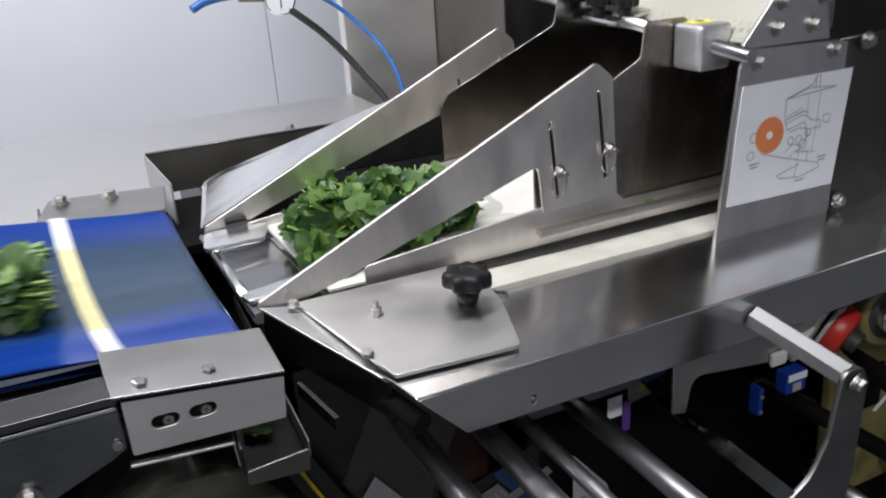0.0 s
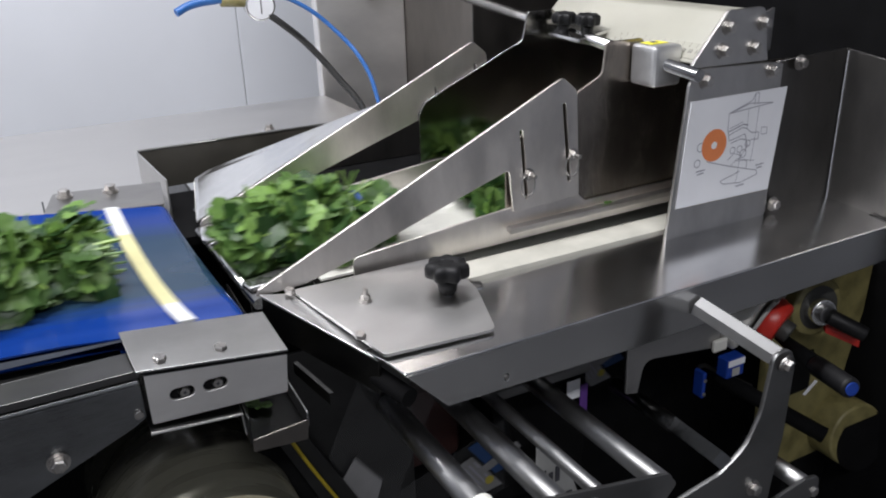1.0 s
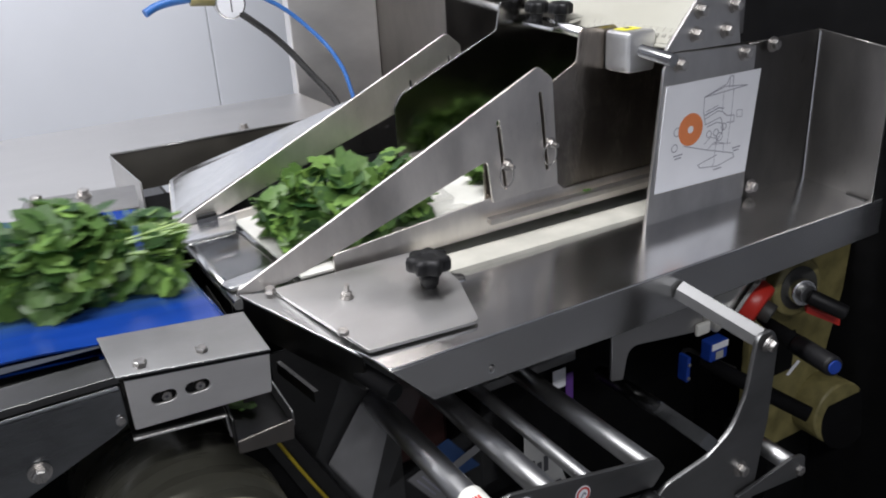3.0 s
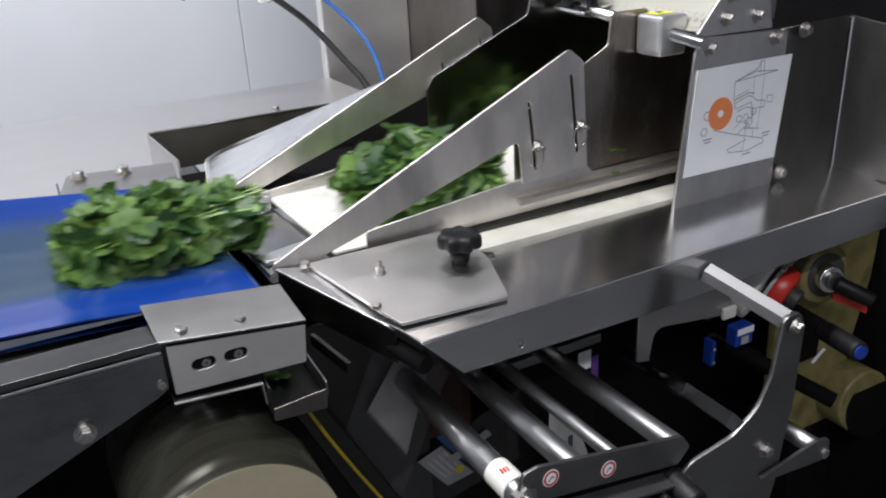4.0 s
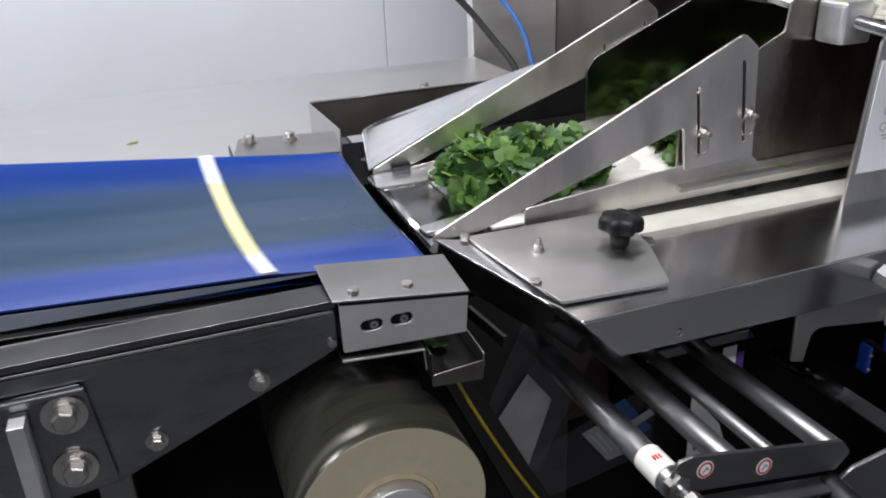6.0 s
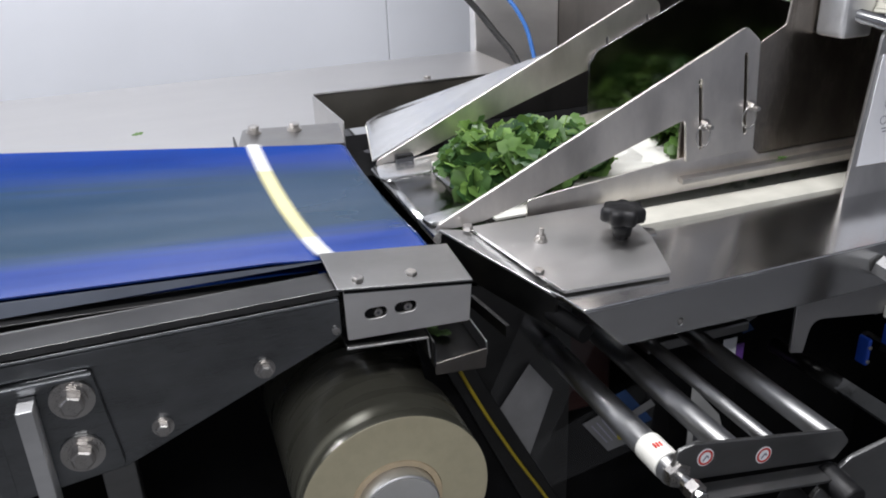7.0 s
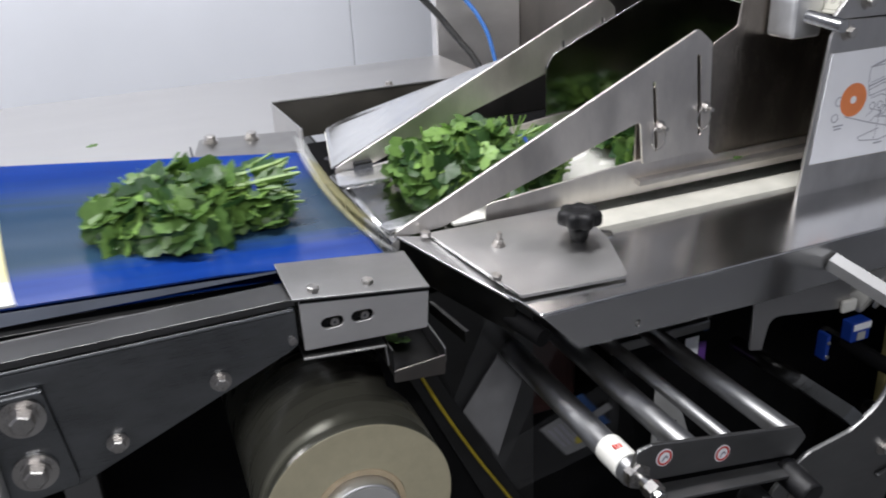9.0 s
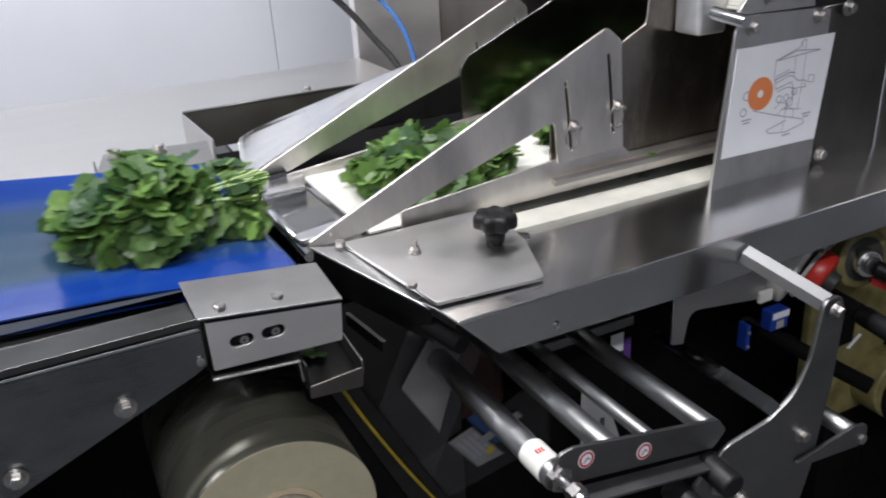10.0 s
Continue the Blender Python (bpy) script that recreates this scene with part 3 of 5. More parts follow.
FAR_TONGUE = [(-0.101, 0.279, 0.9495), (-0.041, 0.277, 0.951), (-0.026, 0.322, 0.954), (-0.094, 0.3195, 0.9525)]
NEAR_TONGUE = [(-0.090, 0.176, 0.9405), (-0.085, 0.1595, 0.939), (-0.022, 0.1595, 0.941), (-0.026, 0.186, 0.943)]


def guide_outline(slim):
    """A guide plate; slim raises the lower edge of its sloping arm."""
    return fillet([(-0.081, 0.929), (-0.077, 0.937), (0.271, 1.098), (0.290, 1.082), (0.297, 0.962), (0.209, 0.959), (0.204, 1.008 + slim), (0.012, 0.944 + slim), (-0.03, 0.932 + slim * 0.5)],
                  [0.003, 0.002, 0.008, 0.01, 0.004, 0.004, 0.006, 0.01, 0.01])


def side_guide(parent, y, front):
    k = 0.0 if front else 0.0145
    outline = [(x - (0 if front else 0.012), z + k + (0 if front else 0.006)) for x, z in guide_outline(0.0 if front else 0.007)]
    dx, dz = (0, 0) if front else (-0.012, k + 0.006)
    holes = [slot(0.2225 + dx, 1.010 + dz, 0.078, 0.004, 96), slot(0.278 + dx, 1.026 + dz, 0.09, 0.004, 96)]
    g = part("side_guide", sheet(outline, "y", y, 0.0035, holes), STEEL_GUIDE, parent, "slotted steel side guide with a sloping top edge")
    if front:
        for x, z in ((0.231, 0.999), (0.289, 1.012)):
            bolt(g, M_STUD, (x - 0.003, y - 0.0018, z), spin=15)
            bm = bmesh.new()
            ringv = []
            for i in range(20):
                a = 2 * math.pi * i / 20
                ringv.append((x - 0.006 + 0.0085 * math.cos(a), y - 0.006, z - 0.011 + 0.0125 * math.sin(a)))
            part("ring_pin", tube(ringv + [ringv[0]], 0.0008, 2), BOLT, g)
    return g


def wrapper():
    t = thing("flow_wrapper", (0.3, 0.2, 0.0), "stainless steel flow wrapping machine with film former", "machine")
    d = deck_z
    part("deck", slab([(0.0, 0.0, d(0)), (0.668, 0.0, d(0) + 0.006), (0.668, 0.30, d(0.3)), (-0.03, 0.30, d(0.3)), (-0.052, 0.13, d(0.13)), (-0.008, 0.03, d(0.03))], 0.003, 0.0011), STEEL, t, "brushed steel machine deck")
    flange = fillet([(0.001, 0.8975), (0.041, 0.855), (0.24, 0.852), (0.668, 0.860), (0.668, 0.905)], [0.001, 0.004, 0, 0.003, 0])
    part("front_flange", sheet(flange, "y", 0.0016, 0.0028, [slot(0.102, 0.866, 0.008, 0.005, 90)]), STEEL, t, "folded front edge of the deck")
    part("screw", rod((0.102, 0.0045, 0.866), (0.102, -0.0008, 0.866), 0.0022, 10), BOLT, t)
    part("flange_return", slab([(0.043, 0.003, 0.857), (0.668, 0.003, 0.862), (0.668, 0.02, 0.863), (0.05, 0.02, 0.858)], 0.002), STEEL_DARK, t)
    # apron along the slanting left edge
    part("apron", slab([(-0.0785, 0.153, 0.9335), (-0.0105, 0.036, 0.901), (-0.004, 0.034, 0.9012), (-0.004, 0.05, 0.9042), (-0.04, 0.15, 0.9265)], 0.0025, 0.0005), STEEL_APRON, t)
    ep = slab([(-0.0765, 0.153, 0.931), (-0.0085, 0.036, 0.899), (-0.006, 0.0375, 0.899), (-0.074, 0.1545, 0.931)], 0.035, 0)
    part("end_skirt", ep, STEEL_SHADE, t)
    part("corner_roller", rod((0.006, 0.006, 0.872), (-0.035, 0.15, 0.886), 0.009, 20), BLACK_AND_SHADE, t)
    part("skirt_bar", slab([(-0.050, 0.055, 0.868), (-0.046, 0.055, 0.868), (-0.062, 0.105, 0.880), (-0.066, 0.105, 0.880)], 0.012, 0), STEEL_SHADE, t)
    part("lower_panel", block(-0.058, 0.075, 0.156, 0.16, 0.0, 0.86, 0.001), STEEL_SHADE, t)
    # adjusting plate with knob
    pl = part("adjusting_plate", slab(fillet3([(-0.047, 0.150, 0.9315), (-0.0055, 0.0275, 0.908), (0.102, 0.0185, 0.908), (0.119, 0.080, 0.919), (0.119, 0.150, 0.931)], [0.003, 0.003, 0.006, 0.003, 0.003]), 0.0032, 0.0003), STEEL_PLATE, t, "steel adjusting plate, corners rounded")
    part("spacer", slab([(-0.030, 0.13, 0.925), (0.002, 0.04, 0.9065), (0.085, 0.034, 0.9062), (0.1, 0.13, 0.925)], 0.018, 0), STEEL_DARK, pl)
    n = (0, -0.17, 1)
    bolt(pl, M_SMALL, (-0.016, 0.0575, 0.9145), n)
    bolt(pl, M_STUD, (0.011, 0.1075, 0.9235), n, 20)
    bolt(pl, M_SMALL, (-0.0505, 0.145, 0.9315), n)
    part("tab", slab(fillet3([(0.114, 0.084, 0.9185), (0.128, 0.082, 0.918), (0.132, 0.094, 0.9195), (0.116, 0.1, 0.922)], 0.004), 0.002), STEEL, pl)
    kn = part("star_knob", star_knob_mesh(0.0222, 0.036), None, pl, "black plastic star knob")
    kn.matrix_basis = Matrix.Translation((0.089, 0.087, 0.917)) @ pose(0, 0, 0, 1, 0, 10)
    part("stud", rod((0.089, 0.0875, 0.915), (0.089, 0.0858, 0.926), 0.0065, 16), BLACK, pl)
    # white wear strip
    part("wear_strip", slab([(0.1195, 0.112, d(0.112) + 0.007), (0.70, 0.112, d(0.112) + 0.007), (0.70, 0.146, d(0.146) + 0.007), (0.1195, 0.146, d(0.146) + 0.007)], 0.006, 0.0008), STRIP, t, "worn off-white plastic wear strip")
    # former: side walls, floor, sloping guides
    # Beyond the guide, its low strip holds the wall foot's bright reflection.
    low = fillet([(0.022, 0.921), (0.70, 0.930), (0.70, 0.957), (0.310, 0.953), (0.296, 0.966), (0.209, 0.963), (0.022, 0.945)], [0.003, 0, 0, 0.004, 0.004, 0, 0.006])
    part("lower_wall", sheet(low, "y", FY + 0.005, 0.003), STEEL_GUIDE, t, "low steel side wall of the former")
    tall = fillet([(0.205, 0.935), (0.70, 0.942), (0.70, 1.08), (0.42, 1.085), (0.383, 1.128), (0.334, 1.128), (0.330, 1.094), (0.286, 1.072), (0.205, 1.03)], [0, 0, 0, 0.006, 0.006, 0.006, 0.008, 0.002, 0])
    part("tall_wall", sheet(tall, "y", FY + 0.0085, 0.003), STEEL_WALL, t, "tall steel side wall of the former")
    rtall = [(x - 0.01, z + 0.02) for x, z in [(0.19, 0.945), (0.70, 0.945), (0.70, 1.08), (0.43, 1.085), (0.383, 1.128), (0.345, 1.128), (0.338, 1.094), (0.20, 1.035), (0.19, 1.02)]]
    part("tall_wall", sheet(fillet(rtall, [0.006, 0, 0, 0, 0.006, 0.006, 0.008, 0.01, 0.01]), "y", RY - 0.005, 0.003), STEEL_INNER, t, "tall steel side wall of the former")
    rlow = [(-0.05, 0.94), (0.70, 0.95), (0.70, 0.985), (0.2, 0.982), (-0.05, 0.955)]
    part("lower_wall", sheet(fillet(rlow, 0.003), "y", RY - 0.009, 0.003), STEEL_WARM, t, "low steel side wall of the former")
    side_guide(t, FY, True)
    side_guide(t, RY, False)
    part("base_rail", slab([(0.20, 0.146, 0.944), (0.70, 0.146, 0.95), (0.70, 0.1555, 0.951), (0.20, 0.1555, 0.945)], 0.006), STEEL_WARM, t)
    part("channel_floor", slab([(-0.012, FY + 0.008, 0.929), (1.0, FY + 0.008, 0.9375), (1.0, RY - 0.011, 0.9575), (-0.032, RY - 0.011, 0.949)], 0.003), WHITE_PLASTIC, t, "pale floor of the former channel")
    part("nose_edge", rod((-0.079, 0.152, 0.924), (-0.092, 0.33, 0.943), 0.006, 16), CHROME, t)
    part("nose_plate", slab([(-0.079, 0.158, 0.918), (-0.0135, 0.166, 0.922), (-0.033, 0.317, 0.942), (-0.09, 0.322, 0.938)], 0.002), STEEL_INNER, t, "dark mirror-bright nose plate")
    for corners in FAR_TONGUE, NEAR_TONGUE:
        part("tongue", slab(fillet3(corners, [0.008, 0.003, 0.003, 0.006]), 0.005, 0.0018), STEEL_WING, t, "rounded steel tongue at the former nose")
    part("tongue_clip", block(-0.070, -0.049, 0.315, 0.3235, 0.9525, 0.9615, 0.001), BLACK, t, "small black clip")
    # far side wing plate and catch tray
    part("wing_plate", slab([(-0.094, 0.331, 0.9555), (-0.067, 0.458, 0.967), (-0.043, 0.48, 0.970), (0.13, 0.331, 1.057)], 0.0015, 0.0004), STEEL_WING, t, "pale polished steel wing plate beside the far guide")
    part("wing_tab", slab([(-0.093, 0.338, 0.953), (-0.069, 0.455, 0.9645), (-0.05, 0.455, 0.9645), (-0.06, 0.345, 0.957)], 0.002), WHITE_PLASTIC, t)
    part("nose_film", film_sheet(), FILM, t, "clear film drawn over the former nose")
    part("tray_back", block(-0.121, 0.46, 0.516, 0.519, 0.945, 0.996, 0.0006), DARK_TRAY, t)
    part("tray_rim", block(-0.121, 0.46, 0.5155, 0.5195, 0.9962, 0.9985, 0.0004), STEEL_PLATE, t, "thin pale rim along the tray back")
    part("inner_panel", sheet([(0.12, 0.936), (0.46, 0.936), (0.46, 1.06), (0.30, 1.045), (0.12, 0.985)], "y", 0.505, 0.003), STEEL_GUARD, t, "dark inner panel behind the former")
    part("tray_left", slab([(-0.1225, 0.516, 0.996), (-0.1085, 0.409, 0.985), (-0.1065, 0.409, 0.985), (-0.1205, 0.516, 0.996)], 0.048, 0.0004), STEEL_PLATE, t)
    part("tray_floor", block(-0.121, 0.9, 0.34, 0.516, 0.925, 0.935, 0), BLACK_AND_SHADE, t)
    part("tray_hole", rod((-0.07, 0.43, 0.9355), (-0.07, 0.43, 0.9365), 0.009, 20), INK, t)
    # rod, clamp blocks and film cover
    part("cross_rod", rod((0.385, 0.075, 1.0985), (0.385, 0.60, 1.15), 0.0068, 20), CHROME, t, "polished cross rod")
    cb = block(0.366, 0.406, 0.122, 0.1625, 1.080, 1.124, 0.006, 3)
    part("clamp_block", cb, SPINDLE, t, "matt aluminium clamp block")
    part("sticker", slab([(0.374, 0.138, 1.1247), (0.398, 0.138, 1.1247), (0.398, 0.156, 1.1247), (0.374, 0.156, 1.1247)], 0.0005, 0), YELLOW_STICKER, t, "small yellow sticker")
    part("sticker_mark", slab([(0.382, 0.144, 1.1253), (0.390, 0.144, 1.1253), (0.390, 0.151, 1.1253), (0.382, 0.151, 1.1253)], 0.0005, 0), INK, t)
    cp = part("clamp_plate", slab(fillet3([(0.366, 0.255, 1.118), (0.42, 0.262, 1.126), (0.42, 0.318, 1.132), (0.358, 0.31, 1.122)], 0.004), 0.004), STEEL, t)
    km = star_knob_mesh(0.0155, 0.03)
    for p in ((0.372, 0.296, 1.116), (0.385, 0.266, 1.1155)):
        k2 = part("star_knob", km, None, cp, "black plastic star knob")
        k2.matrix_basis = Matrix.Translation(p) @ pose(0, 0, 0, 4, 0, 0)
    # bracket plate with instruction sheet
    brk = fillet([(0.373, 0.9085), (0.527, 0.909), (0.531, 0.916), (0.531, 1.094), (0.512, 1.0975), (0.405, 1.1005), (0.391, 1.087)], [0.001, 0, 0, 0.001, 0.002, 0.004, 0.012])
    bp = part("bracket", sheet(brk, "y", 0.0955, 0.004), STEEL_Z, t, "upright steel bracket plate")
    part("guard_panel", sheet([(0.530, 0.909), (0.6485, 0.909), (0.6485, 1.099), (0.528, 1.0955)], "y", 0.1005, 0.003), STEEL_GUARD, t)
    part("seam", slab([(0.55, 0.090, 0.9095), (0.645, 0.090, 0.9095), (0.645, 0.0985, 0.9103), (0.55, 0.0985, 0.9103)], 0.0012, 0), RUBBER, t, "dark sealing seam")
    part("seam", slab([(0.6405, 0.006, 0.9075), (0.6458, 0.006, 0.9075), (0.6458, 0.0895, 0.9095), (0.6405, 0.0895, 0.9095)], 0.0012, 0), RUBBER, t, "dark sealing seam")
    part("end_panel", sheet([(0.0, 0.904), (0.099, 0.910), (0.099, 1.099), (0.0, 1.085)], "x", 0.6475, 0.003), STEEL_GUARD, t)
    # Bright rod draws the highlight on the folded panel corner.
    part("corner_highlight", rod((0.6452, 0.0962, 0.911), (0.6452, 0.0962, 1.097), 0.0016, 8), STEEL, t, "bright rod for the highlight along the panel corner")
    for x, z in ((0.4125, 1.0875), (0.513, 1.0875), (0.558, 1.092), (0.542, 0.924)):
        bolt(bp, M_HEX, (x, 0.0935, z), spin=12)
    part("foot_notch", block(0.505, 0.548, 0.088, 0.0935, 0.908, 0.9105, 0.0008), INK, t)
    end = fillet([(0.394, 1.101), (0.511, 1.0985), (0.498, 1.158), (0.443, 1.158)], [0.002, 0.002, 0.008, 0.01])
    ep = part("cover_end", sheet(end, "y", 0.1005, 0.004), STEEL_Z, t)
    for x, z in ((0.4445, 1.1405), (0.4965, 1.141), (0.4395, 1.116), (0.4855, 1.115)):
        bolt(ep, M_HEX, (x, 0.0985, z), spin=18)
    cov = fillet([(0.399, 1.105), (0.505, 1.103), (0.494, 1.156), (0.447, 1.156)], [0.002, 0.004, 0.012, 0.012])
    part("film_cover", sheet([(x, z) for x, z in cov], "y", 0.253, 0.30, bevel=0.001), CREAM, t, "cream film cover with a millimetre scale")
    back = part("back_bracket", sheet(fillet([(0.53, 1.10), (0.56, 1.10), (0.56, 1.15), (0.53, 1.14)], 0.002), "y", 0.14, 0.003), STEEL_Z, t)
    ruler(t)
    paper_sheet(t)
    unwind(t)
    cabinet(t)


def film_sheet():
    """Clear film, slightly wavy, from the nose edge along the channel."""
    bm = bmesh.new()
    nx, ny = 26, 14
    g = []
    for i in range(nx + 1):
        x = -0.088 + 0.30 * i / nx
        row = []
        for j in range(ny + 1):
            v = j / ny
            y = FY + 0.010 + (RY - FY - 0.024) * v
            rise = 0.007 * (abs(v - 0.5) * 2) ** 3
            w = 0.0016 * math.sin(9 * v + 30 * x) + 0.0012 * math.sin(23 * v - 55 * x)
            row.append(bm.verts.new((x, y, 0.9325 + 0.12 * (y - FY) + rise + w * min(1, i / 4))))
        g.append(row)
    for a, b in zip(g, g[1:]):
        for j in range(ny):
            bm.faces.new((a[j], b[j], b[j + 1], a[j + 1])).smooth = True
    bmesh.ops.recalc_face_normals(bm, faces=bm.faces)
    return bm


def fillet3(pts, r, n=3):
    """Rounds the corners of a flat outline in space."""
    out = []
    k = len(pts)
    for i in range(k):
        p, a, b = Vector(pts[i]), Vector(pts[i - 1]), Vector(pts[(i + 1) % k])
        rr = r[i] if isinstance(r, (list, tuple)) else r
        s = p + (a - p).normalized() * min(rr, (a - p).length * 0.4)
        e = p + (b - p).normalized() * min(rr, (b - p).length * 0.4)
        for j in range(n + 1):
            u = j / n
            out.append(tuple((1 - u) ** 2 * s + 2 * u * (1 - u) * p + u * u * e))
    return out


def text_mesh(body, size, m, align="CENTER"):
    cu = bpy.data.curves.new("text", "FONT")
    cu.body, cu.size, cu.align_x, cu.align_y = body, size, align, "CENTER"
    cu.extrude, cu.resolution_u = 0.0001, 2
    ob = bpy.data.objects.new("text", cu)
    me = bpy.data.meshes.new_from_object(ob)
    bpy.data.objects.remove(ob)
    bpy.data.curves.remove(cu)
    me.materials.clear()
    me.transform(m)
    return me


def ruler(t):
    """Millimetre scale on the sloping face of the film cover; its low end is near."""
    e0, e1 = Vector((0.4005, 0, 1.1065)), Vector((0.444, 0, 1.1515))
    u = (e1 - e0).normalized()
    nrm = Vector((-u.z, 0, u.x))
    base = e0 + u * 0.012
    ya, yb = 0.100, 0.252
    bm = bmesh.new()
    vs = [bm.verts.new(base + u * s + nrm * h + Vector((0, y, 0))) for h in (0.0, 0.0008) for y, s in ((ya + 0.004, -0.008), (yb, -0.008), (yb, 0.012), (ya + 0.004, 0.012))]
    for f in ((4, 5, 6, 7), (0, 1, 5, 4), (1, 2, 6, 5), (2, 3, 7, 6), (3, 0, 4, 7)):
        bm.faces.new([vs[i] for i in f])
    bmesh.ops.recalc_face_normals(bm, faces=bm.faces)
    r = part("scale", bm, CREAM, t, "cream millimetre scale")
    rot = Matrix((( 0, u.x, nrm.x, 0), (-1, 0, 0, 0), (0, u.z, nrm.z, 0), (0, 0, 0, 1)))
    for k in range(1, 15):
        y = ya + 0.152 - 0.0105 * k
        p = base + nrm * 0.001 + Vector((0, y, 0))
        part("numeral", text_mesh(str(k), 0.0065, Matrix.Translation(p + u * 0.001) @ rot), INK, r)
        q = base + nrm * 0.0009 + Vector((0, y - 0.005, 0)) + u * 0.009
        bm = bmesh.new()
        bm2 = [bm.verts.new(q + u * a + Vector((0, b, 0))) for a, b in ((-0.003, -0.0002), (0.003, -0.0002), (0.003, 0.0002), (-0.003, 0.0002))]
        bm.faces.new(bm2)
        part("tick", bm, INK, r)


def line_bars(parent, pts, y, w):
    """Thin printed lines on an upright sheet that faces the front."""
    for (x0, z0), (x1, z1) in zip(pts, pts[1:]):
        a, b = Vector((x0, z0)), Vector((x1, z1))
        d = (b - a).normalized()
        n = Vector((-d.y, d.x)) * w / 2
        bm = bmesh.new()
        bm.faces.new([bm.verts.new((p.x, y, p.y)) for p in (a - n, b - n, b + n, a + n)])
        bmesh.ops.recalc_face_normals(bm, faces=bm.faces)
        part("printed_line", bm, PENCIL, parent)


def paper_sheet(t):
    y = 0.0925
    s = tagged(part("instruction_sheet", sheet([(0.3835, 0.9475), (0.529, 0.9455), (0.541, 1.067), (0.394, 1.067)], "y", y, 0.0008, bevel=0.0001), PAPER, None),
               "white paper sheet with a line drawing and orange disc", "paper")
    yy = y - 0.0006
    n = 40
    out = [(0.4335 + 0.0185 * math.cos(2 * math.pi * i / n), 1.0135 + 0.0185 * math.sin(2 * math.pi * i / n)) for i in range(n)]
    hole = [(0.4335 + 0.0045 * math.cos(2 * math.pi * i / n), 1.0135 + 0.0043 * math.sin(2 * math.pi * i / n)) for i in range(n)]
    part("orange_disc", sheet(out, "y", yy, 0.0004, [hole], 0.0001), ORANGE, s)
    w = 0.0009
    y2 = y - 0.0007
    line_bars(s, [(0.452, 1.047), (0.484, 1.0545), (0.520, 1.051), (0.452, 1.047)], y2, w)
    line_bars(s, [(0.452, 1.047), (0.486, 1.057), (0.490, 1.064)], y2, w)
    line_bars(s, [(0.4905, 1.052), (0.4905, 1.065), (0.496, 1.065), (0.496, 1.052)], y2, w)
    line_bars(s, [(0.452, 1.047), (0.452, 1.03), (0.456, 1.015), (0.48, 1.020), (0.486, 1.005), (0.474, 0.99)], y2, w)
    line_bars(s, [(0.455, 1.022), (0.475, 1.028), (0.482, 1.026), (0.49, 1.02), (0.502, 1.019), (0.502, 1.011), (0.49, 1.012)], y2, w)
    line_bars(s, [(0.498, 1.05), (0.497, 1.02), (0.494, 0.985)], y2, w * 0.7)
    line_bars(s, [(0.424, 0.996), (0.46, 0.985), (0.505, 0.973), (0.507, 0.968), (0.48, 0.962), (0.452, 0.965), (0.448, 0.969), (0.478, 0.976)], y2, w)
    line_bars(s, [(0.476, 0.998), (0.474, 0.968), (0.472, 0.963)], y2, w * 0.7)
    line_bars(s, [(0.47, 0.99), (0.50, 0.986)], y2, w * 0.7)
    line_bars(s, [(0.454, 1.026), (0.476, 1.0315), (0.484, 1.0295)], y2, w * 1.4)
    line_bars(s, [(0.455, 1.0295), (0.475, 1.0345)], y2, w * 0.8)
    line_bars(s, [(0.459, 1.012), (0.474, 1.015), (0.484, 1.012), (0.484, 1.0)], y2, w)
    line_bars(s, [(0.506, 1.024), (0.515, 1.023), (0.515, 1.015), (0.506, 1.016), (0.506, 1.024)], y2, w * 0.8)
    line_bars(s, [(0.461, 0.984), (0.472, 0.992), (0.488, 0.988), (0.488, 0.976)], y2, w * 0.8)
    line_bars(s, [(0.456, 0.992), (0.466, 0.999), (0.478, 0.995)], y2, w * 0.8)
    line_bars(s, [(0.482, 1.05), (0.482, 1.026)], y2, w * 0.6)
    for cx, cz, r in ((0.413, 1.014, 0.005), (0.410, 0.996, 0.0045), (0.463, 1.003, 0.004), (0.474, 1.003, 0.004), (0.48, 0.997, 0.005), (0.486, 1.008, 0.004)):
        line_bars(s, [(cx + r * math.cos(a * math.pi / 5), cz + r * math.sin(a * math.pi / 5)) for a in range(11)], y2, w)
    for x0, x1, z in ((0.409, 0.423, 0.9865), (0.411, 0.421, 0.983), (0.503, 0.516, 0.979), (0.505, 0.514, 0.9755), (0.474, 0.487, 0.9585)):
        line_bars(s, [(x0, z), (x1, z + 0.0006)], y2, 0.0014)


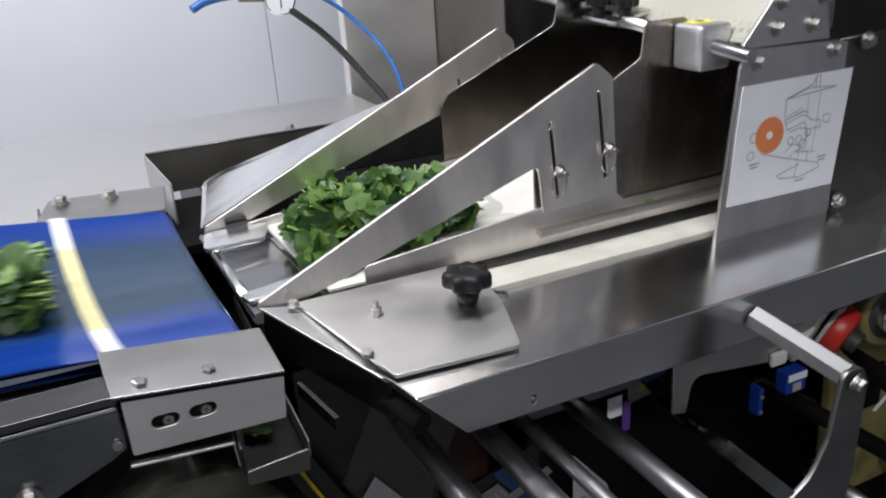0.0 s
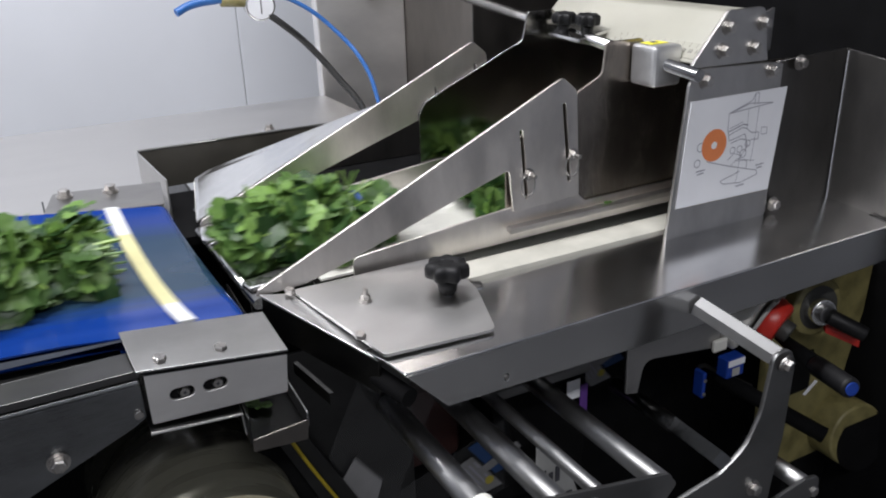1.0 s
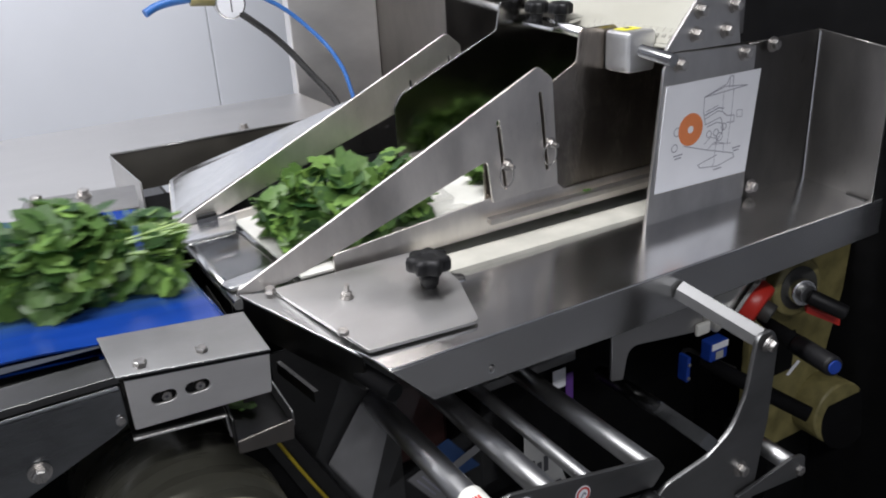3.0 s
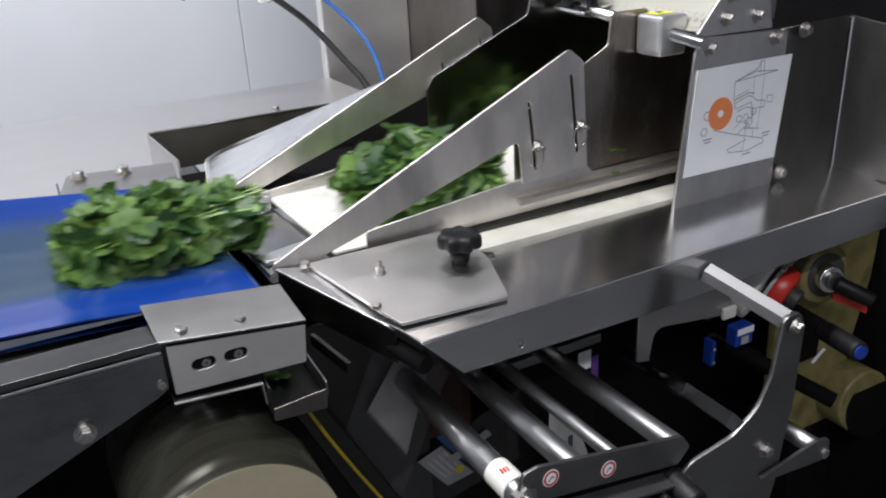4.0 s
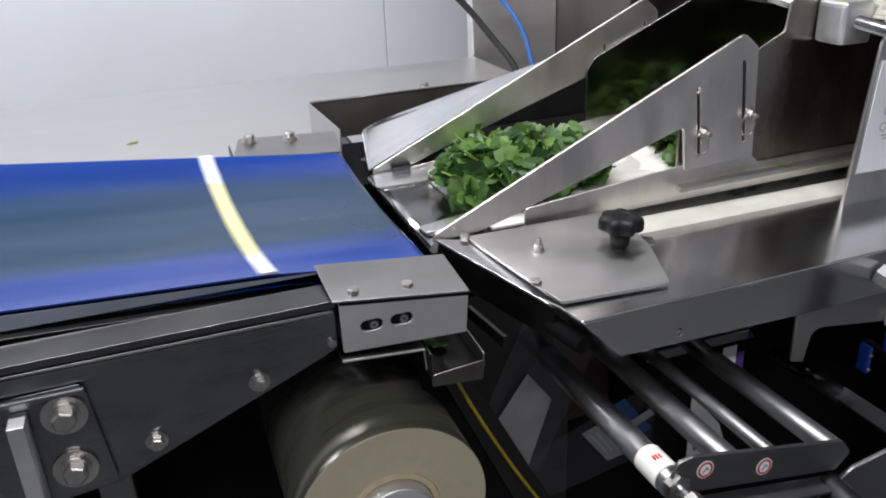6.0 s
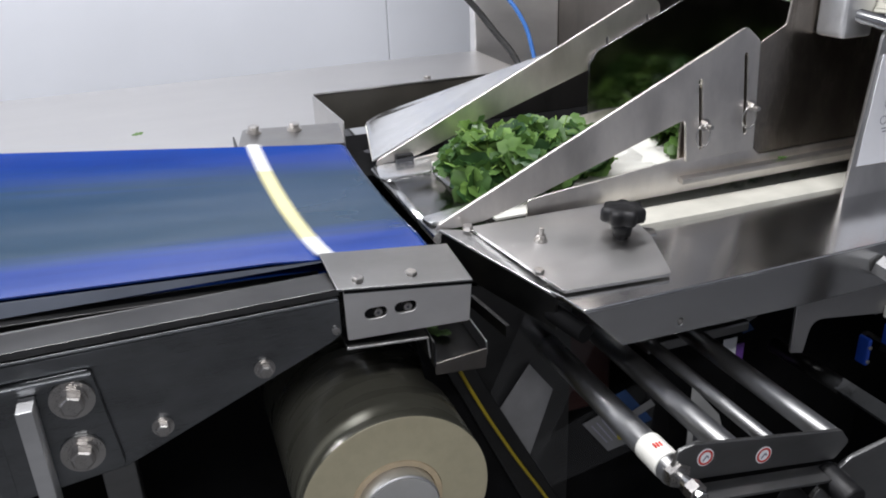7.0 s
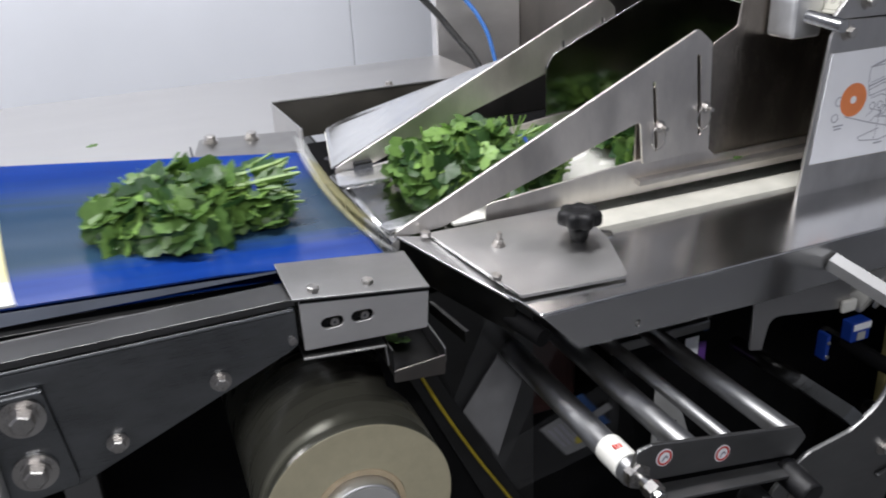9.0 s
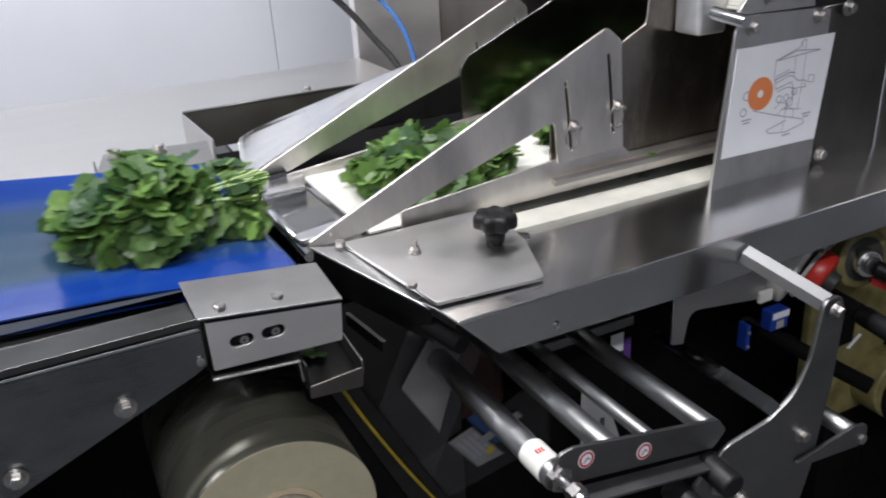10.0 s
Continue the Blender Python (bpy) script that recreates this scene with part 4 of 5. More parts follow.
def unwind(t):
    """Film guide rollers on their arms in front of the machine."""
    yb = 0.30
    for name, x, z, r, lab in (("guide_roller", 0.047, 0.771, 0.0128, 1), ("guide_roller", 0.109, 0.7725, 0.012, 0), ("guide_roller", 0.147, 0.775, 0.0072, 0), ("guide_roller", 0.226, 0.752, 0.0112, 0)):
        part(name, rod((x, -0.082, z), (x, yb, z - 0.004), r, 28), ROLLER, t, "satin steel guide roller")
    part("roller_sleeve", rod((0.047, -0.073, 0.772), (0.047, -0.041, 0.7715), 0.0138, 28, bevel=0.001), WHITE_PLASTIC, t, "white plastic sleeve with red marks")
    for i in range(3):
        part("sleeve_mark", block(0.0405 + i * 0.003, 0.0422 + i * 0.003, -0.062, -0.056, 0.7852, 0.7861, 0), RED, t)
    part("roller_nut", rod((0.048, -0.089, 0.772), (0.047, -0.079, 0.772), 0.0125, 6), BOLT, t)
    part("roller_end", rod((0.050, -0.118, 0.770), (0.0485, -0.086, 0.772), 0.006, 16, bevel=0.001), CHROME, t)
    part("roller_end", rod((0.050, -0.112, 0.7705), (0.0495, -0.102, 0.771), 0.009, 6), BOLT, t)
    arm = fillet([(0.040, 0.775), (0.047, 0.797), (0.062, 0.799), (0.228, 0.766), (0.240, 0.750), (0.225, 0.734), (0.06, 0.762), (0.046, 0.765)], 0.006)
    a = part("roller_arm", sheet(arm, "y", -0.084, 0.004), STEEL_DARK, t, "dark steel arm with round warning labels")
    for x, z in ((0.0745, 0.7825), (0.1385, 0.7655)):
        n = 28
        part("warning_label", sheet([(x + 0.0085 * math.cos(2 * math.pi * i / n), z + 0.0088 * math.sin(2 * math.pi * i / n)) for i in range(n)], "y", -0.0865, 0.0005, bevel=0.0001), PAPER, a, "round white label with red ring")
        ro = [(x + 0.0075 * math.cos(2 * math.pi * i / n), z + 0.0078 * math.sin(2 * math.pi * i / n)) for i in range(n)]
        ri = [(x + 0.0055 * math.cos(2 * math.pi * i / n), z + 0.0058 * math.sin(2 * math.pi * i / n)) for i in range(n)]
        part("red_ring", sheet(ro, "y", -0.0869, 0.0004, [ri], 0.0001), RED, a)
        line = [(x - 0.003, z - 0.003), (x + 0.001, z + 0.002), (x + 0.003, z - 0.001)]
        line_bars(a, line, -0.0872, 0.0018)
    part("arm_edge", slab([(0.052, -0.104, 0.754), (0.23, -0.104, 0.725), (0.23, -0.084, 0.727), (0.052, -0.084, 0.756)], 0.003), STEEL_DARK, a)
    # hexagon standoff and curved arm
    part("standoff", rod((0.335, 0.0, 0.8785), (0.358, -0.086, 0.853), 0.0115, 6), STEEL_CAST, t, "hexagon steel standoff")
    bolt(t, M_HEX, (0.359, -0.0935, 0.8505), (0.2, -1, -0.25))
    out = fillet([(0.346, 0.862), (0.368, 0.862), (0.376, 0.845), (0.374, 0.76), (0.366, 0.70), (0.362, 0.66), (0.352, 0.62), (0.30, 0.60), (0.20, 0.60), (0.195, 0.70), (0.235, 0.735), (0.29, 0.745), (0.322, 0.765), (0.338, 0.80)],
                 [0.01, 0.01, 0.01, 0.02, 0.01, 0.01, 0.01, 0.01, 0.02, 0.03, 0.03, 0.03, 0.04, 0.05])
    part("curved_arm", sheet(out, "y", -0.0905, 0.005), STEEL_DARK, t, "curved steel arm plate")
    part("small_arm", sheet(fillet([(0.330, 0.680), (0.416, 0.694), (0.436, 0.690), (0.438, 0.672), (0.428, 0.664), (0.345, 0.672)], [0.002, 0.008, 0.008, 0.008, 0.006, 0.002]), "y", -0.0965, 0.004), STEEL_DARK, t)
    for x, z in ((0.338, 0.711), (0.228, 0.691), (0.43, 0.672), (0.26, 0.663)):
        bolt(t, M_HEX, (x, -0.093, z))
    part("square_bar", rod((0.319, 0.0, 0.737), (0.295, -0.088, 0.757), 0.0105, 4), STEEL_MID, t, "square steel bar")
    part("bar_shaft", rod((0.344, 0.13, 0.712), (0.319, -0.002, 0.737), 0.0095, 16), STEEL_SHADE, t)
    part("drive_shaft", rod((0.51, 0.12, 0.678), (0.581, 0.0, 0.630), 0.0105, 20), BLACK_AND_SHADE, t)
    part("guide_roller", rod((0.432, -0.088, 0.671), (0.478, 0.035, 0.634), 0.0105, 24), ROLLER, t)
    for x, z in ((0.215, 0.722), (0.175, 0.708)):
        part("black_knob", rod((x, -0.125, z - 0.004), (x, -0.085, z), 0.013, 20, bevel=0.003), BLACK, t)


def cabinet(t):
    """Machine body behind and below the deck."""
    # Black face stands for the deep shade under the deck.
    part("body_front", block(-0.05, 1.2, 0.30, 0.32, 0.0, 0.90, 0), BLACK_AND_SHADE, t)
    part("body_side", sheet([(0.31, 0.0), (0.9, 0.0), (0.9, 0.92), (0.31, 0.90)], "x", -0.05, 0.004), STEEL_SHADE, t)
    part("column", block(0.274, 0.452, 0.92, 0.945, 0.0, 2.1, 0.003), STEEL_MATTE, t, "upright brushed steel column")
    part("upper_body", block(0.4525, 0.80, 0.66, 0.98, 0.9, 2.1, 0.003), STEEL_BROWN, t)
    part("end_body", block(0.805, 1.4, -0.12, 0.99, 0.0, 2.1, 0.004), BLACK_AND_SHADE, t, "dark side of the machine housing")
    part("end_body", block(0.705, 0.804, 0.14, 0.56, 0.0, 1.02, 0.003), BLACK_AND_SHADE, t)
    # Added black sheet: keeps the gap beside the film roll dark.
    part("gap_sheet", sheet([(-0.119, 0.845), (-0.110, 0.845), (0.047, 0.49), (-0.06, 0.49), (-0.085, 0.66)], "y", 0.1335, 0.002), BLACK_AND_SHADE, t)
    bolt(t, M_BIG, (0.385, 0.92, 1.135))
    part("support_plate", sheet(fillet([(0.296, 0.862), (0.438, 0.864), (0.438, 0.771), (0.428, 0.774), (0.322, 0.789), (0.315, 0.748), (0.298, 0.752)], [0, 0, 0.002, 0, 0.016, 0.002, 0.002]), "y", 0.06, 0.004), STEEL_PLATE, t, "grey steel support plate with a rounded cut-out")


def operator_fittings():
    """Knobs, handles, sensor and boxes under the deck."""
    t = thing("handwheel", (0.56, 0.1, 0.745), "red knob in a pale round handwheel flange", "handwheel")
    axis = Vector((0.34, -0.86, -0.38)).normalized()
    hub = Vector((0.546, 0.118, 0.777))
    seat = hub + Vector((-0.014, 0.0, 0.005))
    cup = part("flange", rod(seat, seat + axis * 0.030, 0.054, 44, bevel=0.004), WHITE_PLASTIC, t, "off-white plastic flange")
    part("rim", rod(hub + axis * 0.028, hub + axis * 0.0325, 0.0425, 40, bevel=0.001), GREY_PLASTIC, t)
    part("knob", rod(hub + axis * 0.030, hub + axis * 0.052, 0.034, 36, r2=0.031, bevel=0.006), RED, t, "red plastic knob")
    part("knob_stem", rod(hub + axis * 0.051, hub + axis * 0.066, 0.014, 24, bevel=0.002), GRIP_GREY, t)
    for ang in (60, 130, 200):
        side = axis.cross(Vector((0, 0, 1))).normalized()
        up = side.cross(axis)
        p = hub + axis * 0.030 + (side * math.cos(radians(ang)) + up * math.sin(radians(ang))) * 0.0455
        bolt(cup, M_SMALL, p, axis, ang, "screw")
    part("shaft", rod((0.546, 0.119, 0.777), (0.546, 0.30, 0.777), 0.008, 14), CHROME, t)
    part("stop_block", block(0.424, 0.446, 0.052, 0.0575, 0.770, 0.786, 0.003), WHITE_PLASTIC, t, "small white plastic stop")
    g = thing("gear_cover", (0.70, 0.12, 0.7), "worn olive-yellow cast cover with a crank handle", "cover")
    part("plate", sheet(fillet([(0.612, 0.47), (0.605, 0.70), (0.598, 0.82), (0.64, 0.868), (0.81, 0.868), (0.802, 0.70), (0.783, 0.615), (0.768, 0.47)], 0.02), "y", 0.126, 0.012), YELLOW, g)
    part("hub", rod((0.661, 0.121, 0.752), (0.657, 0.092, 0.754), 0.042, 40, bevel=0.004), YELLOW, g)
    part("hub_bore", rod((0.6575, 0.0935, 0.754), (0.657, 0.0905, 0.7542), 0.031, 32), GRIP_GREY, g)
    part("boss", rod((0.655, 0.10, 0.754), (0.645, 0.072, 0.757), 0.0185, 24, bevel=0.002), STEEL, g)
    part("collar", rod((0.646, 0.074, 0.7565), (0.644, 0.066, 0.757), 0.0125, 20, bevel=0.001), STEEL_DARK, g)
    part("crank", rod((0.646, 0.068, 0.755), (0.676, 0.030, 0.735), 0.0105, 20, bevel=0.003), BLACK, g, "black grip")
    part("grip", slab([(0.652, 0.072, 0.736), (0.690, 0.045, 0.715), (0.694, 0.051, 0.716), (0.657, 0.080, 0.738)], 0.011, 0.002), RED, g, "red grip")
    part("lower_hub", rod((0.768, 0.120, 0.519), (0.762, 0.070, 0.523), 0.050, 40, bevel=0.004), YELLOW, g)
    # Black bore, oversized and shifted to cover the hub's shaded lower right.
    part("bore_and_shade", rod((0.777, 0.09, 0.508), (0.774, 0.066, 0.511), 0.049, 36), BLACK_AND_SHADE, g)
    part("white_label", sheet([(0.690, 0.592), (0.696, 0.588), (0.720, 0.605), (0.714, 0.609)], "y", 0.118, 0.001, bevel=0.0001), PAPER, g)
    part("recess", block(0.628, 0.70, 0.1165, 0.1198, 0.60, 0.665, 0.002), BLACK_AND_SHADE, g)
    v = tagged(part("clamp_lever", rod((0.539, 0.0, 0.747), (0.522, -0.062, 0.7515), 0.0125, 26, bevel=0.004), BLACK, None), "black clamp lever with a blue end cap", "lever")
    part("neck", rod((0.575, 0.082, 0.737), (0.5395, 0.001, 0.747), 0.007, 22, r2=0.0115), BLACK_AND_SHADE, v, "dull grey neck")
    part("cap", rod((0.5221, -0.0615, 0.7515), (0.5216, -0.0635, 0.7516), 0.0082, 20), BLUE, v, "blue end cap")
    s = thing("sensor", (0.462, 0.1, 0.69), "small blue photo sensor with a white label", "sensor")
    part("case", block(0.458, 0.464, 0.095, 0.112, 0.673, 0.710, 0.002), BLUE, s)
    for z in (0.679, 0.699):
        part("screw", rod((0.461, 0.096, z), (0.461, 0.0935, z), 0.0024, 10), BOLT, s)
    part("side_case", block(0.505, 0.536, 0.10, 0.118, 0.684, 0.712, 0.002), BLUE, s)
    part("label", block(0.506, 0.535, 0.0985, 0.0995, 0.702, 0.711, 0), PAPER, s)
    part("window", block(0.514, 0.527, 0.0985, 0.0995, 0.687, 0.698, 0), GREY_PLASTIC, s, "pale sensor window")
    part("cable", tube([(0.462, 0.112, 0.70), (0.49, 0.13, 0.695), (0.53, 0.14, 0.67), (0.58, 0.12, 0.64)], 0.003, 2), RUBBER, s, "black cable")
    b = thing("control_box", (0.25, 0.2, 0.6), "dark grey control box with a white label", "box")
    part("body", block(0.19, 0.33, 0.17, 0.28, 0.56, 0.715, 0.004), BLACK_AND_SHADE, b)
    part("lid", block(0.186, 0.334, 0.166, 0.284, 0.716, 0.73, 0.003), STEEL_DARK, b)
    part("tape", block(0.318, 0.329, 0.1655, 0.1675, 0.66, 0.70, 0), PURPLE, b, "purple tape")
    part("label", block(0.296, 0.316, 0.1645, 0.1655, 0.685, 0.712, 0), PAPER, b)
    n = thing("notice_plate", (0.2, 0.12, 0.62), "pale notice plate with dark marks", "sign")
    part("plate", sheet([(0.219, 0.692), (0.262, 0.640), (0.291, 0.556), (0.218, 0.556)], "y", 0.1195, 0.002, bevel=0.0004), GREY_PLASTIC, n)
    for i in range(3):
        part("mark", block(0.226 + i * 0.010, 0.232 + i * 0.010, 0.1165, 0.1175, 0.612, 0.634 - 0.006 * (i % 2), 0), INK, n)
    part("mark", block(0.222, 0.272, 0.1165, 0.1175, 0.585, 0.590, 0), INK, n)
    c = thing("drive_cover", (0.1, 0.22, 0.6), "dark red drive cover", "cover")
    part("shell", block(0.085, 0.17, 0.21, 0.28, 0.62, 0.74, 0.02, 3), DARK_RED, c)


def far_table():
    t = thing("side_table", (-1.5, 0.75, 0.0), "brushed steel table along the wall", "table")
    part("tabletop", slab([(-4.2, 0.346, 0.953), (-0.1235, 0.346, 0.953), (-0.1235, 0.521, 0.953), (0.276, 0.521, 0.953), (0.276, 0.918, 0.953), (-4.2, 0.918, 0.953)], 0.003, 0.001), STEEL_TABLE, t)
    # Added black sheet; keeps the lit wall from showing under the conveyor.
    part("dark_backing", block(-4.2, -0.05, 0.45, 0.455, 0.0, 0.93, 0), BLACK_AND_SHADE, t, "black sheet added to darken the space under the table")
    for x in (-4.1, -2.2, -0.3):
        for y in (0.56, 0.90):
            part("leg", block(x - 0.02, x + 0.02, y - 0.02, y + 0.02, 0.0, 0.9495, 0.002), STEEL_DARK, t)
    bolt(t, M_HEX, (0.105, 0.713, 0.953), (0, 0, 1))


def hoses():
    h = thing("air_regulator", (0.135, 0.8, 1.137), "brass air regulator with a pressure gauge and hoses", "regulator")
    part("gauge_case", rod((0.134, 0.785, 1.136), (0.136, 0.81, 1.138), 0.024, 36, bevel=0.002), CHROME, h)
    part("gauge_face", rod((0.1339, 0.7835, 1.1358), (0.134, 0.7855, 1.136), 0.021, 32), PAPER, h)
    part("gauge_needle", block(0.133, 0.1348, 0.7825, 0.7833, 1.124, 1.146, 0), INK, h)
    part("gauge_dial", block(0.124, 0.144, 0.7825, 0.7833, 1.150, 1.1515, 0), INK, h)
    part("fitting", rod((0.075, 0.80, 1.146), (0.114, 0.80, 1.143), 0.0085, 12), YELLOW, h, "brass fitting")
    part("blue_hose", tube([(0.003, 0.795, 1.134), (0.025, 0.80, 1.143), (0.08, 0.80, 1.150)], 0.0065), HOSE_BLUE, h, "blue air hose")
    part("blue_hose", tube([(0.155, 0.79, 1.152), (0.188, 0.78, 1.140), (0.252, 0.76, 1.086), (0.282, 0.72, 1.031), (0.289, 0.698, 0.985), (0.29, 0.68, 0.94)], 0.0036), HOSE_BLUE, h, "blue air hose")
    part("black_hose", tube([(0.146, 0.79, 1.122), (0.163, 0.785, 1.108), (0.203, 0.78, 1.071), (0.246, 0.75, 1.010), (0.268, 0.725, 0.973), (0.28, 0.70, 0.93)], 0.0055), RUBBER, h, "black rubber hose")


def lower_clutter():
    c = tagged(part("yellow_cable", tube([(-0.098, 0.115, 0.90), (-0.090, 0.118, 0.83), (-0.071, 0.12, 0.782), (-0.02, 0.12, 0.676), (0.032, 0.12, 0.582), (0.07, 0.12, 0.51)], 0.0020), YELLOW_CABLE, None),
               "yellow cable hanging beside the film roll", "cable")
    tagged(part("cable_channel", sheet([(-0.112, 0.845), (-0.086, 0.845), (0.09, 0.49), (0.045, 0.49)], "y", 0.129, 0.006), STEEL_SHADE, None), "dark steel channel carrying a yellow cable", "channel")


# ---- labels carried on the film web under the rollers ----
WEB_PITCH = 0.313
BACKS, FACES = [], []


def web_labels():
    """Printed labels on the clear film: pale backs on the rising run, faces on the falling run."""
    back = sheet([(0.020, 0.755), (-0.024, 0.694), (0.018, 0.619), (0.050, 0.714)], "y", 0.150, 0.0008, bevel=0.0001)
    web = bpy.data.objects["flow_wrapper"]
    part("film_web", sheet([(0.008, 0.560), (-0.086, 0.604), (0.034, 0.856), (0.128, 0.812)], "y", 0.1512, 0.0004, bevel=0), WEB, web, "clear film web rising from the roll")
    part("film_web", sheet([(0.0, 0.56), (0.0, 0.63), (0.20, 0.70), (0.22, 0.60)], "y", 0.1546, 0.0004, bevel=0), WEB, web, "clear film web running down behind the rollers")
    first = tagged(part("film_label", back, CARD, None), "pale grey back of a label on the film web", "label", "label backs on the film web")
    BACKS.append(first)
    for i in range(6):
        BACKS.append(copy_thing(first, Matrix()))
    shape = [(0.092, 0.651), (0.129, 0.601), (0.165, 0.606), (0.123, 0.661)]
    f = thing("printed_label", (0.1, 0.15, 0.66), "white, blue and yellow printed label on the film web", "label", "label faces on the film web")
    part("card", sheet(shape, "y", 0.153, 0.0012, bevel=0.0002), CARD, f)
    for i in range(4):
        line_bars(f, [(0.104 + 0.007 * i, 0.646 + 0.0025 * i), (0.127 + 0.007 * i, 0.615 + 0.0012 * i)], 0.1520, 0.0018)
    part("blue_panel", sheet([(x + 0.026, z + 0.024) for x, z in shape], "y", 0.1534, 0.0008, bevel=0.0001), DULL_BLUE, f, "dark blue printed panel")
    part("strip", sheet([(0.128, 0.640), (0.135, 0.630), (0.192, 0.652), (0.185, 0.662)], "y", 0.1518, 0.0006, bevel=0.0001), CARD, f)
    part("dot", sheet([(0.146 + 0.006 * math.cos(k * math.pi / 8), 0.620 + 0.006 * math.sin(k * math.pi / 8)) for k in range(16)], "y", 0.1514, 0.0005, bevel=0.0001), DULL_YELLOW, f, "yellow printed dot")
    FACES.append(f)
    for i in range(6):
        FACES.append(copy_thing(f, pose(0.1, 0.15, 0.66)))


FALL = (-0.64, -0.02)  # slope of the falling run, seen square on
# film drawn through by these times, in metres
FEED = [(0, -0.032), (0.1, -0.028), (0.2, -0.010), (0.4, 0.057), (1.2, 0.343), (2.0, 0.606), (2.1, 0.620), (2.25, 0.626), (2.85, 0.626), (2.95, 0.632), (3.3, 0.745), (3.9, 0.959), (4.6, 1.209), (4.7, 1.238), (4.85, 1.252), (8.05, 1.252), (8.15, 1.275), (10, 1.936)]


def rise(s):
    """Where a label back has gone from its resting place after s metres of film: off the roll, up the run, into the machine."""
    k = min(0.17, max(-0.25, s))
    on = Vector((0.43 * k, 0.0, 0.90 * k))
    wound = min(1.0, max(0.0, (-0.25 - s) / 0.1))
    inside = max(0.0, s - 0.17)
    return on.lerp(Vector((-0.182, 0.02 - 0.02 * s, 0.016)), wound) + Vector((min(0.6, inside), 0.05 * min(1.0, inside / 0.05) + 0.02 * max(0.0, inside - 0.6), 0.0))


def fall(s):
    """The same for a label face, which comes down behind the rollers."""
    k = min(0.16, max(-0.16, s))
    back = max(0.0, -0.05 - s)
    down = max(0.0, s - 0.16)
    return Vector((FALL[0] * k + min(0.45, max(0.0, back - 0.11)), 0.125 * min(1.0, back / 0.05) + 0.003 * back + 0.02 * down, FALL[1] * k - 0.9 * min(0.5, down)))


# ---- coriander bunches ----
LEAF_K = 27
LEAF_RINGS = (0.5, 1.0)


def leaf_verts(rng, size):
    """A three-lobed coriander leaf with blunt teeth, in its own plane, folded and cupped a little."""
    pts = [(0, 0, 0)]
    cup, fold, twist = rng.uniform(-0.45, 0.35), rng.uniform(-0.1, 0.4), rng.uniform(-0.35, 0.35)
    skew = rng.uniform(0.9, 1.2)
    rim = []
    for i in range(LEAF_K):
        a = -150 + 300 * i / (LEAF_K - 1)
        near = min(abs(a - c) for c in (-96, 0, 96))
        lobe = 1.0 - 0.30 * min(1.0, near / 48) ** 1.8
        lobe *= (1.04 if i % 3 == 1 else 0.95) * rng.uniform(0.96, 1.04)
        rim.append((lobe * math.sin(radians(a)) * skew, lobe * math.cos(radians(a)) * 0.9 + 0.15))
    for k in LEAF_RINGS:
        for x, y in rim:
            x, y = x * k, y * k
            z = cup * (x * x + y * y) * 0.45 + fold * abs(x) * 0.5 + twist * x * y * 0.5
            if k == 1.0:
                z += 0.06 * rng.uniform(-1, 1)
            pts.append((size * x, size * y, size * z))
    return pts


def leaf_faces(base):
    inner = [(base, base + i, base + i + 1) for i in range(1, LEAF_K)]
    return inner + [(base + i, base + LEAF_K + i, base + LEAF_K + i + 1, base + i + 1) for i in range(1, LEAF_K)]


